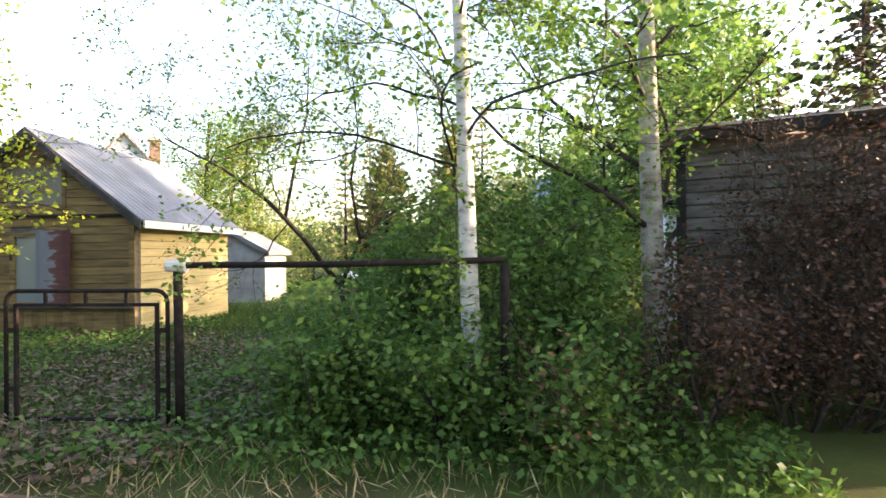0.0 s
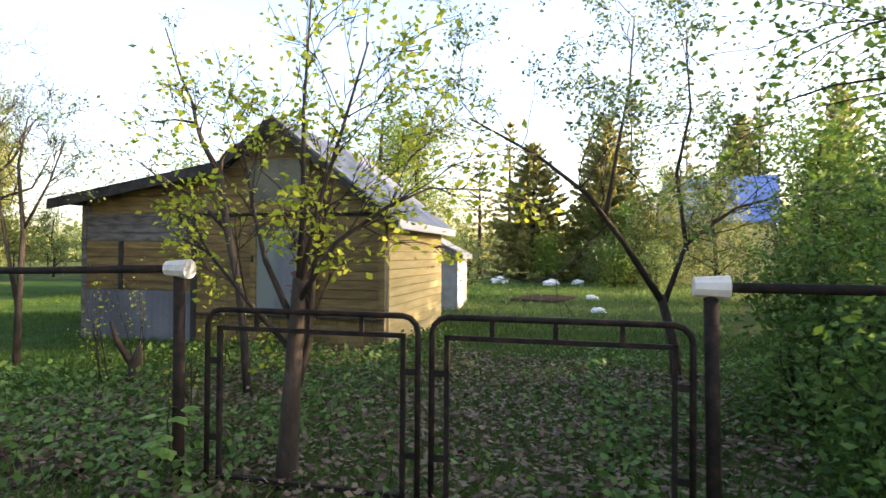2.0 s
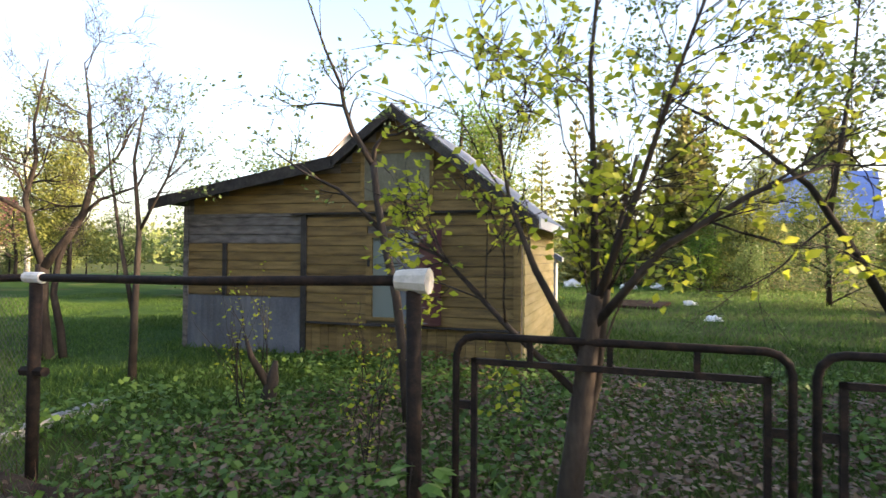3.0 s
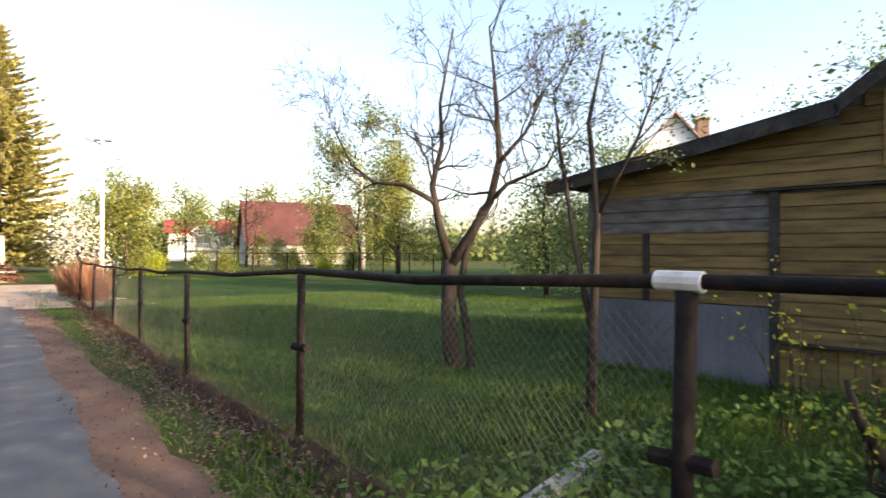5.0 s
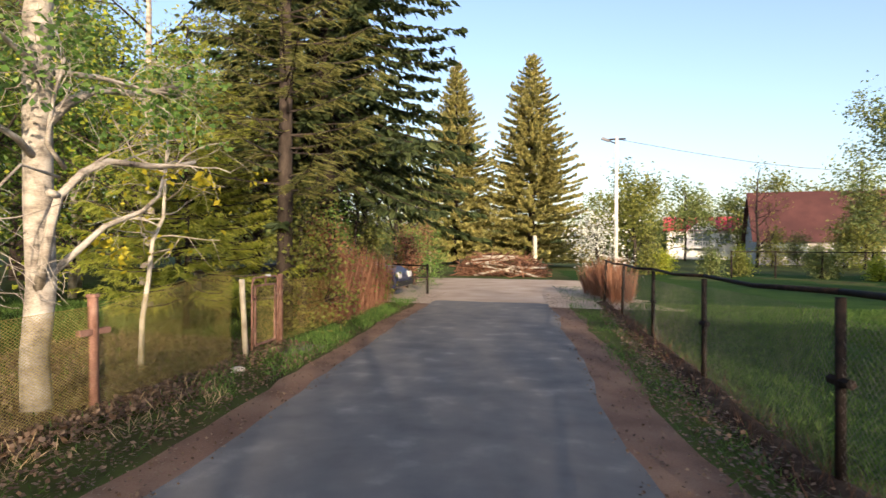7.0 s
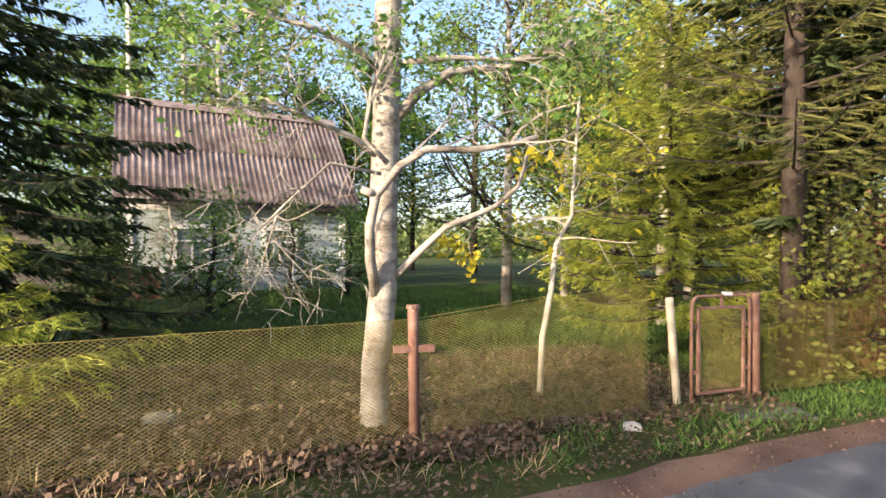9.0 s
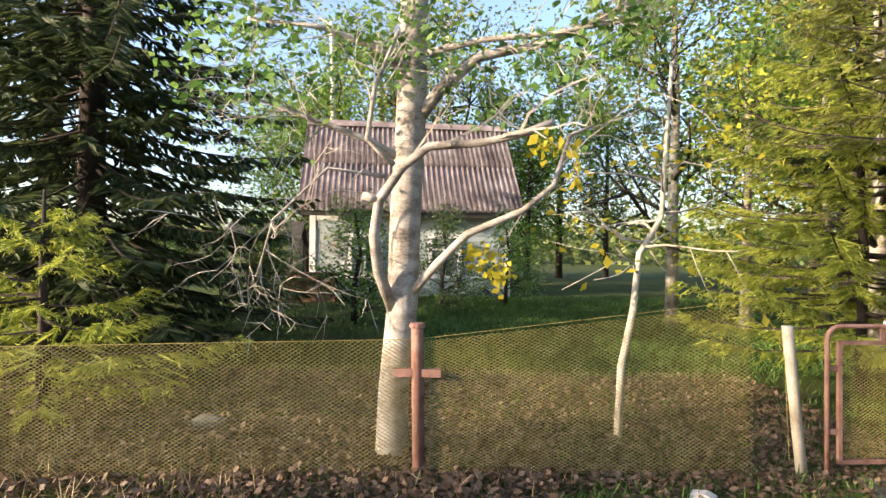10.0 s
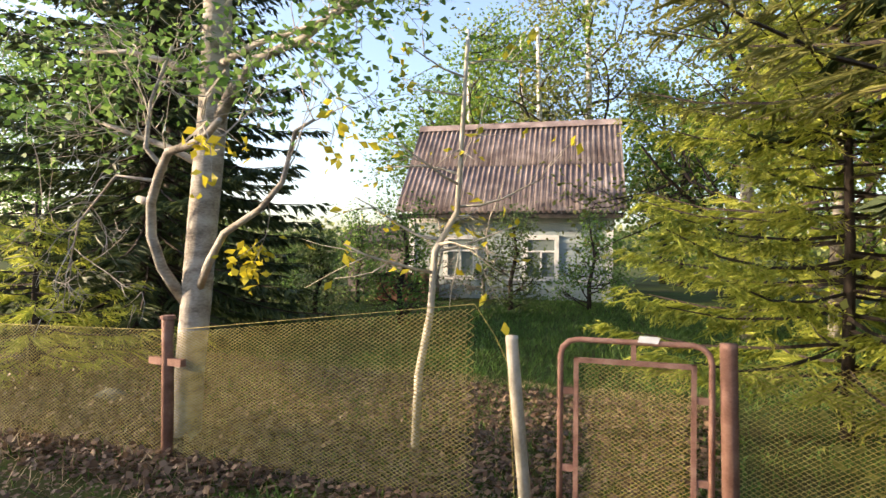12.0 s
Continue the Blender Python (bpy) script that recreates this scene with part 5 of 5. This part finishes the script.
for k in range(620):
    c = np.array([rngp.uniform(-2.1, 2.1), rngp.normal() * 0.55, 0])
    c[2] = rngp.random() ** 1.3 * 1.1 * (1 - abs(c[0] / 2.5) ** 3)
    d = unit(rngp.normal(size=3) * np.array([1, 0.6, 0.28]))
    q = rngp.uniform(0.25, 0.7)
    g.tube([c - d * q, c + d * q + (0, 0, 0.05)], [0.028, 0.01], 3, False)
tagged(part("brushwood", g, M["bark_red"], B), kind="stuff")
for k in range(9):
    x, z, tilt = rngp.uniform(-1.3, 1.6), 0.1 + 0.11 * k, rngp.normal() * 0.12
    part("log", Geo().tube([(x - 0.9, -0.6, z - tilt), (x, -0.62, z + 0.02), (x + 0.9, -0.55, z + tilt)], [0.06, 0.055, 0.045], 7), M["bark"], B, "grey weathered log")
g = Geo()
g.prism([(-0.16, 0), (0.15, 0), (0.13, 0.09), (0.02, 0.13), (-0.14, 0.10)], -0.07, 0.08)
tagged(part("rag", g, M["cap"], None), "pale crumpled sack lying in the grass", "sack").matrix_basis = pose(-3.65, 16.2, 0, 0, 0, 60) @ Matrix.Diagonal((0.5, 0.5, 0.45, 1))
slab = Geo().prism([(-0.45, -0.3), (0.4, -0.35), (0.5, 0.28), (-0.4, 0.33)], 0.0, 0.06, "z")
tagged(part("stone_slab", slab, M["soil_stone"], None), "mossy stone slab before the wicket gate", "slab").matrix_basis = pose(-3.75, 17.6, 0, 0, 0, 80) @ Matrix.Diagonal((0.8, 0.8, 0.5, 1))
bd = bmesh.new()
bmesh.ops.create_icosphere(bd, subdivisions=3, radius=0.3)
for v in bd.verts:
    v.co = Vector((v.co.x, v.co.y * 1.2, v.co.z * 0.7)) * (1 + 0.25 * noise.noise(v.co * 3))
me = bpy.data.meshes.new("boulder")
bd.to_mesh(me)
bd.free()
tagged(part("boulder", me, M["soil_stone"], None), "grey boulder behind the mesh fence", "stone").matrix_basis = pose(-4.75, 12.62, 0.02) @ Matrix.Diagonal((0.5, 0.5, 0.45, 1))


# ---- grass, weeds and fallen leaves ----
def blades(rng, n, area, size, lean=0.5, keep=None, slim=0.045):
    """Upright slim blades as kites."""
    x, y = rng.uniform(area[0], area[1], n), rng.uniform(area[2], area[3], n)
    if keep:
        ok = keep(x, y)
        x, y = x[ok], y[ok]
    z = np.array([lift(a, b) for a, b in zip(x, y)])
    base = np.stack([x, y, z - 0.01], 1)
    d = rng.normal(size=base.shape) * lean
    d[:, 2] = 1
    d = unit(d)
    w = unit(np.cross(d, rng.normal(size=d.shape)))
    s = (size * rng.uniform(0.5, 1.3, len(base)))[:, None]
    return np.stack([base, base + d * s * 0.5 + w * s * slim, base + d * s, base + d * s * 0.5 - w * s * slim], 1).reshape(-1, 3)


def flat_leaves(rng, n, area, size, keep=None, height=0.0, tilt=0.35):
    x, y = rng.uniform(area[0], area[1], n), rng.uniform(area[2], area[3], n)
    if keep:
        ok = keep(x, y)
        x, y = x[ok], y[ok]
    z = np.array([lift(a, b) for a, b in zip(x, y)]) + 0.015 + height * rng.random(len(x))
    c = np.stack([x, y, z], 1)
    d = rng.normal(size=c.shape)
    d[:, 2] *= tilt
    d = unit(d)
    up = rng.normal(size=c.shape) * tilt
    up[:, 2] = 1
    w = unit(np.cross(d, up))
    s = (size * rng.uniform(0.6, 1.3, len(c)))[:, None]
    return np.stack([c, c + d * s * 0.5 + w * s * 0.38, c + d * s, c + d * s * 0.5 - w * s * 0.38], 1).reshape(-1, 3)


def fence_x(y):
    return np.interp(y, [p[1] for p in POSTS], [p[0] for p in POSTS])


def stuff(name, corners, mat, label, category):
    return tagged(part(name, quads(name, corners), mat, None), label, category, kind="stuff")


rg = np.random.default_rng(600)
behind = lambda x, y: x > fence_x(y) + 0.05
off_road = lambda x, y: (x > 0.74 - 0.135 * (y - 13) + 0.45) | (x < -2.1 - 0.155 * (y - 12.85) - 0.45)
stuff("grass", blades(rg, 70000, (1.5, 12, -1, 12), 0.13, 0.6, lambda x, y: x > fence_x(y) - 1.0), M["grass"], "rough grass behind the pipe fence", "grass")
stuff("grass", blades(rg, 170000, (1.0, 12, 10, 26), 0.085, 0.7, behind), M["grass"], "mown green lawn", "grass")
stuff("grass", blades(rg, 26000, (-14, -3.4, 8, 24), 0.11, 0.7, off_road), M["grass"], "shady grass behind the mesh fence", "grass")
stuff("grass", blades(rg, 42000, (-6.5, 3.2, 2, 32), 0.09, 0.7, off_road), M["grass"], "grass tufts on the verge", "grass")
stuff("straw", np.concatenate([blades(rg, 1100, (-4.2, -3.0, 8, 15.5), 0.15, 0.8, off_road, 0.025), blades(rg, 1500, (1.9, 3.6, 0.5, 6), 0.16, 0.9, lambda x, y: x < fence_x(y) + 0.1, 0.025)]), M["straw"], "dry straw along the mesh fence", "straw")
stuff("weeds", flat_leaves(rg, 34000, (1.9, 9, -1, 10.5), 0.065, lambda x, y: (x > fence_x(y) - 0.9) & ((np.abs(y - 4.9 - 0.25 * (x - 3.4)) > 1.0) | (rg.random(len(x)) < 0.12)) & (np.sin(x * 2.3 + np.sin(y * 1.9)) + np.sin(y * 2.9 - x) > -0.9), 0.2, 0.6), M["weed"], "ground-elder weeds behind the fence", "weeds")
stuff("leaf_litter", np.concatenate([flat_leaves(rg, 30000, (-7, -3.7, 9, 18), 0.05, off_road, 0.05), flat_leaves(rg, 8000, (-4.2, -2.3, 9, 18), 0.04, off_road, 0.03)]), M["litter"], "brown fallen leaves by the mesh fence", "leaf litter")
stuff("leaf_litter", flat_leaves(rg, 26000, (0.6, 3.2, 5, 24), 0.03, lambda x, y: off_road(x, y) & (x < fence_x(y) + 0.05), 0.02), M["litter"], "brown fallen leaves along the pipe fence", "leaf litter")
stuff("straw", blades(rg, 14000, (-7.5, -3.9, 11, 18), 0.09, 1.0, off_road, 0.025), M["straw"], "dry flattened grass behind the mesh fence", "straw")
stuff("leaf_litter", flat_leaves(rg, 17000, (2.6, 8, 2.8, 9.0), 0.055, None, 0.12), M["litter"], "brown fallen leaves inside the gate", "leaf litter")
bank = strip("bank", lambda y: float(fence_x(y)) - 0.26, lambda y: float(fence_x(y)) + 0.06, 7, 26, 0.011, M["peat"], "dark peaty bank under the pipe fence", "bank", 8, 0.14, 0.12, 0.06)
edge = lambda x, y: np.abs(x - fence_x(y) + 0.1) < 0.2
stuff("twigs", blades(rg, 9000, (0.4, 2.9, 7, 26), 0.22, 0.55, edge, 0.012), M["dead_twig"], "dry dark stalks at the foot of the pipe fence", "twigs")
stuff("leaf_litter", flat_leaves(rg, 16000, (0.3, 3.0, 7, 26), 0.045, lambda x, y: np.abs(x - fence_x(y) + 0.25) < 0.28, 0.05), M["litter"], "curled brown leaves on the bank", "leaf litter")
clumps = lambda x, y: (x > fence_x(y) + 0.05) & (np.sin(x * 1.9 + 1.3 * np.sin(y * 1.1)) + np.sin(y * 1.7 + x * 0.8) > 0.75)
stuff("grass", blades(rg, 60000, (1.2, 11, 9, 23), 0.15, 0.75, clumps), M["grass"], "taller tufts of grass in the lawn", "grass")
# odds in the garden
for k, (x, y, h) in enumerate([(4.15, 8.95, 1.15), (5.2, 9.9, 1.2), (5.5, 8.6, 0.9), (3.6, 7.1, 0.8)]):
    tree("sapling", "thin yellowing sapling among the weeds", (x, y, 0), 700 + k, h, 0.009, M["bark_dark"], M["leaf_young"], 80, 0.045,
         dict(levels=1, stems=3, fan=0.12, kids=4, gnarl=0.1, up=0.1, spread=(0.3, 0.6), thin=0.6, low=0.3, step=0.12), reach=0.03, group="saplings among the weeds")
beam = Geo().prism([(-0.06, 0), (0.06, 0), (0.055, 0.07), (-0.05, 0.075)], -0.65, 0.65)
tagged(part("beam", beam, M["concrete"], None), "pale weathered beam lying in the grass", "beam").matrix_basis = pose(3.1, 10.14, 0.0, 0, 0, -68)
basin = Geo()
for r, z in ((0.20, 0.0), (0.30, 0.12), (0.33, 0.13), (0.29, 0.11), (0.19, 0.02)):
    for k in range(18):
        basin.v.append((r * math.cos(k * math.tau / 18), r * math.sin(k * math.tau / 18), z))
basin.f = [(j * 18 + k, j * 18 + (k + 1) % 18, (j + 1) * 18 + (k + 1) % 18, (j + 1) * 18 + k) for j in range(4) for k in range(18)] + [tuple(range(72, 90))]
tagged(part("basin", basin, M["white"], None, smooth=True), "white enamel basin standing in the garden", "basin").matrix_basis = pose(16.8, 11.7, 0.0)
# reeds at the end of the pipe fence and posts at the crossing
reed = np.concatenate([blades(rg, 420, (-0.2 + 0.25 * k, 0.35 + 0.25 * k, 28.4 - 0.9 * k, 29.2 - 0.9 * k), 0.8 + 0.15 * (k % 3), 0.22, None, 0.009) for k in range(4)])
stuff("reeds", reed, M["red_twig"], "tall red-brown dry stalks at the fence end", "reeds")
for k, (x, y, h) in enumerate([(-3.6, 46.2, 2.2), (-8.6, 40.5, 1.2), (-10.4, 41.0, 1.2), (-6.9, 33.0, 1.1)]):
    q = Geo().tube([(0, 0, -0.1), (0.02, 0.0, h * 0.6), (0, 0, h)], [0.14 if k == 0 else 0.04, 0.13 if k == 0 else 0.04, 0.11 if k == 0 else 0.035], 8)
    tagged(part("fence_post", q, M["bark_pale"], None, smooth=True), "pale wooden post at the crossing", "post", "posts at the crossing").matrix_basis = pose(x, y, 0)
LF = thing("wire_fence", "thin dark post-and-rail fence beyond the lawn", "fence", (12.5, 41.5, 0))
for k in range(8):
    part("post", Geo().tube([(-6 + k * 2.0, 0.3 * math.sin(k), -0.1), (-6 + k * 2.0, 0.3 * math.sin(k), 1.35)], 0.045, 6), M["pipe"], LF)
for k in range(7):
    part("rail", Geo().tube([(-6 + k * 2.0, 0.3 * math.sin(k), 1.3), (-4 + k * 2.0, 0.3 * math.sin(k + 1), 1.3)], 0.025, 6), M["pipe"], LF)
stump = Geo()
stump.tube([(0, 0, -0.1), (0.01, 0.01, 0.1), (0.03, -0.02, 0.28), (0.06, -0.03, 0.45)], [0.12, 0.075, 0.06, 0.02], 9)
stump.tube([(0.02, 0, 0.2), (-0.12, 0.1, 0.5), (-0.16, 0.14, 0.7)], [0.05, 0.03, 0.015], 6)
tagged(part("tree_stump", stump, M["bark_dark"], None, smooth=True), "dark rotten stump among the weeds", "stump").matrix_basis = pose(4.5, 9.05, 0)
on_verge = lambda x, y: ((x > 0.74 - 0.135 * (y - 13) - 0.1) & (x < 0.74 - 0.135 * (y - 13) + 0.6)) | ((x < -2.1 - 0.155 * (y - 12.85) + 0.1) & (x > -2.1 - 0.155 * (y - 12.85) - 0.6))
stuff("pebbles", flat_leaves(rg, 40000, (-5.5, 3.5, 3, 28), 0.028, on_verge, 0.01, 0.5), M["litter"], "small stones and crumbs of leaf on the verge", "pebbles")
stuff("grass", blades(rg, 30000, (-16, -7.5, 13.5, 21), 0.13, 0.7), M["weed"], "lush green grass in front of the cottage", "grass")
tuft = lambda x, y: (x > 0.74 - 0.135 * (y - 13) + 0.4) & (x < fence_x(y)) & (np.sin(x * 5 + y * 1.7) + np.sin(y * 3.1) > 0.1)
stuff("grass", blades(rg, 30000, (-0.5, 3, 6, 27), 0.085, 0.8, tuft), M["weed"], "green tufts between verge and pipe fence", "grass")
for k in range(4):
    far_tree("tall birch in the wood behind the cottage", -23.5 - rt2.uniform(0, 4), 8.5 + k * 1.6, rt2.uniform(11, 14.5), 600 + k, ("leaf_birch", "leaf_olive")[k % 2], 4200, 0.2, "birch", reach=0.35)
# garden behind the gates
# haze at this distance is put into the paler needle colour
for x, y, h, sd in ((31.7, 14.1, 7.8, 701), (33.8, 10.5, 9.4, 702), (40.5, 3.9, 10.2, 703), (40.4, -1.2, 11.4, 704)):
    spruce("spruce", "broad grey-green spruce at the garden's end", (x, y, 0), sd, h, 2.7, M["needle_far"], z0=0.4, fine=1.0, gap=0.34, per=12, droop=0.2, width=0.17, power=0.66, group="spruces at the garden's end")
stuff("grass", blades(rg, 34000, (11.5, 31, 3.5, 16), 0.14, 0.6, lambda x, y: (np.abs(x - 18.7) > 1.3) | (np.abs(y - 9.1) > 0.9)), M["weed"], "bright green grass in the garden", "grass")
bed = Geo().prism([(-1.2, -0.8), (1.1, -0.7), (1.2, 0.75), (-1.1, 0.8)], 0.0, 0.07, "z")
tagged(part("garden_bed", bed, M["peat"], None), "dug dark soil bed in the garden", "garden bed").matrix_basis = pose(18.7, 9.1, 0)
for k, (x, y, s) in enumerate([(27.4, 11.7, 1.0), (28.3, 10.6, 0.8), (19.5, 7.8, 0.45), (15.2, 6.6, 0.4), (27.3, 14.3, 1.1)]):
    bd = bmesh.new()
    bmesh.ops.create_icosphere(bd, subdivisions=3, radius=0.5)
    for v in bd.verts:
        v.co = Vector((v.co.x, v.co.y * 0.7, max(v.co.z, -0.05) * 0.55)) * (1 + 0.5 * noise.noise(v.co * 4 + Vector((k * 3, 0, 0))))
    me = bpy.data.meshes.new("plastic_sheet")
    bd.to_mesh(me)
    bd.free()
    tagged(part("plastic_sheet", me, M["white"], None), "crumpled white plastic sheet on the garden grass", "plastic sheet", "white sheets in the garden").matrix_basis = pose(x, y, 0.03, 0, 0, 40 * k) @ Matrix.Diagonal((s, s, s, 1))
for k, (x, y, h) in enumerate([(27.0, 8.6, 2.2), (28.5, 7.0, 2.6), (25.5, 6.6, 1.8), (29.5, 12.6, 2.4), (28.8, 9.8, 1.8), (24.0, 14.5, 2.2)]):
    far_tree("leafy green currant shrub in the garden", x, y, h, 720 + k, ("leaf_birch", "leaf_far", "leaf_apple")[k % 3], 3000, 0.09, reach=0.2, name="bush", cfg=LOW)
tall_verge = lambda x, y: (x < road_left(y) - 0.42) & (x > road_left(y) - 1.15) & (np.sin(y * 2.1 + x * 3) > -0.8)
stuff("grass", blades(rg, 24000, (-5.2, -2.6, 15.2, 25.2), 0.10, 0.7, tall_verge), M["weed"], "bright green grass along the lane", "grass")
stalks = np.concatenate([blades(rg, 330, (road_left(y) - 1.55, road_left(y) - 0.95, y - 0.35, y + 0.35), 1.05 + 0.1 * (k % 3), 0.14, None, 0.007) for k, y in enumerate(np.arange(20.4, 24.4, 0.6))])
stuff("reeds", stalks, M["red_twig"], "tall red-brown dry stalks beside the lane", "reeds")
# low pipe barrier at the crossing
BR = thing("pipe_barrier", "low dark pipe barrier beside the crossing", "barrier", (-4.76, 27.25, 0), 166)
for x in (0.0, 1.5):
    part("post", Geo().tube([(x, 0, -0.1), (x, 0, 0.92)], 0.035, 8), M["pipe"], BR, smooth=True)
for z in (0.5, 0.86):
    part("rail", Geo().tube([(0, 0, z), (1.5, 0, z + 0.02)], 0.022, 8), M["pipe"], BR, smooth=True)


def parked_car(at, turn):
    """A small saloon; the bonnet points along local +x."""
    car = thing("car", "dark blue saloon car parked behind the hedge", "car", at, turn)
    b = bmesh.new()
    side_line = [(-2.0, 0.32), (-2.05, 0.62), (-1.98, 0.92), (-1.35, 0.98), (-0.95, 1.36), (0.25, 1.38), (0.85, 0.96), (1.75, 0.86), (2.02, 0.70), (2.06, 0.40), (1.98, 0.28), (0, 0.24)]
    ring = []
    for y, inset in ((-0.8, 1), (-0.7, 0), (0.7, 0), (0.8, 1)):
        ring.append([b.verts.new((x * (0.975 if inset else 1), y * (0.86 if z > 1.2 else 1), z - (0.03 if inset and z > 0.8 else 0))) for x, z in side_line])
    n = len(side_line)
    for r0, r1 in zip(ring, ring[1:]):
        for i in range(n):
            b.faces.new((r0[i], r0[(i + 1) % n], r1[(i + 1) % n], r1[i]))
    b.faces.new(ring[0])
    b.faces.new(ring[-1][::-1])
    bmesh.ops.recalc_face_normals(b, faces=b.faces)
    me = bpy.data.meshes.new("body")
    b.to_mesh(me)
    b.free()
    body = part("body", me, M["car_paint"], car)
    body.modifiers.new("rounding", "BEVEL").width = 0.03
    part("windscreen", Geo().prism([(0.30, 1.35), (0.83, 1.0), (0.85, 1.01), (0.32, 1.37)], -0.58, 0.58), M["glass"], car)
    for q in (-1, 1):
        part("side_window", Geo().prism([(-1.1, 1.0), (0.62, 1.0), (0.18, 1.30), (-0.85, 1.30)], q * 0.745 - 0.035, q * 0.745 + 0.035), M["glass"], car)
        part("headlight", Geo().box(2.0, 2.075, q * 0.55 - 0.14, q * 0.55 + 0.14, 0.56, 0.72), lampglass, car, "clear headlight")
        for x in (-1.3, 1.32):
            w = part("wheel", Geo().tube([(x, q * 0.64, 0.3), (x, q * 0.81, 0.3)], 0.3, 20), M["rubber"], car)
            part("rim", Geo().tube([(x, q * 0.80, 0.3), (x, q * 0.825, 0.3)], [0.19, 0.17], 14), M["sheet"], w, "grey steel rim")
    part("bumper", Geo().box(2.0, 2.11, -0.76, 0.76, 0.34, 0.48), M["rubber"], car)
    return car


parked_car((-7.15, 26.0, 0.0), 4)
stuff("leaf_litter", flat_leaves(rg, 8000, (-4.9, -3.35, 11.0, 15.4), 0.055, lambda x, y: x < road_left(y) - 0.75, 0.06, 0.5), M["litter"], "thick brown leaves round the foot of the fence", "leaf litter")
stuff("straw", blades(rg, 420, (-4.0, -3.2, 11.0, 13.6), 0.17, 0.7, lambda x, y: x < road_left(y) - 0.7, 0.02), M["straw"], "pale dry grass tufts before the mesh fence", "straw")
# seedling with broad leaves beside the gate post
rs = np.random.default_rng(812)
seedling = thing("maple_seedling", "maple seedling with broad pale green leaves", "plant", (2.86, 6.2, 0))
stem_pts = [(0, 0, -0.03), (0.01, 0.02, 0.22), (-0.01, 0.03, 0.42), (0.0, 0.02, 0.55)]
part("stem", Geo().tube(stem_pts, [0.006, 0.005, 0.004, 0.003], 5), M["bark_dark"], seedling)
for k in range(11):
    a, z = rs.uniform(0, math.tau), rs.uniform(0.3, 0.58)
    c = np.array([math.cos(a) * 0.09, math.sin(a) * 0.09, z])
    lobes = []
    for turn in (-1.0, -0.5, 0.0, 0.5, 1.0):
        ln = 0.10 - 0.03 * abs(turn)
        d = np.array([math.cos(a + turn), math.sin(a + turn), -0.35 + 0.1 * rs.normal()])
        w = np.array([-math.sin(a + turn), math.cos(a + turn), 0.0]) * 0.028
        lobes += [c, c + d * ln * 0.55 + w, c + d * ln, c + d * ln * 0.55 - w]
    part("leaf", quads("leaf", np.array(lobes)), M["leaf_bush"], seedling)
stack = thing("board_stack", "stack of orange-brown boards beside the cottage", "boards", (-14.9, 10.4, 0.2), 101)
for k in range(6):
    part("board", Geo().box(-0.7 + 0.03 * (k % 3), 0.7 - 0.04 * (k % 2), -0.3 + 0.02 * (k % 2), 0.3, 0.13 * k - 0.02 * (k == 0), 0.13 * k + 0.12), M["bark_red"], stack)
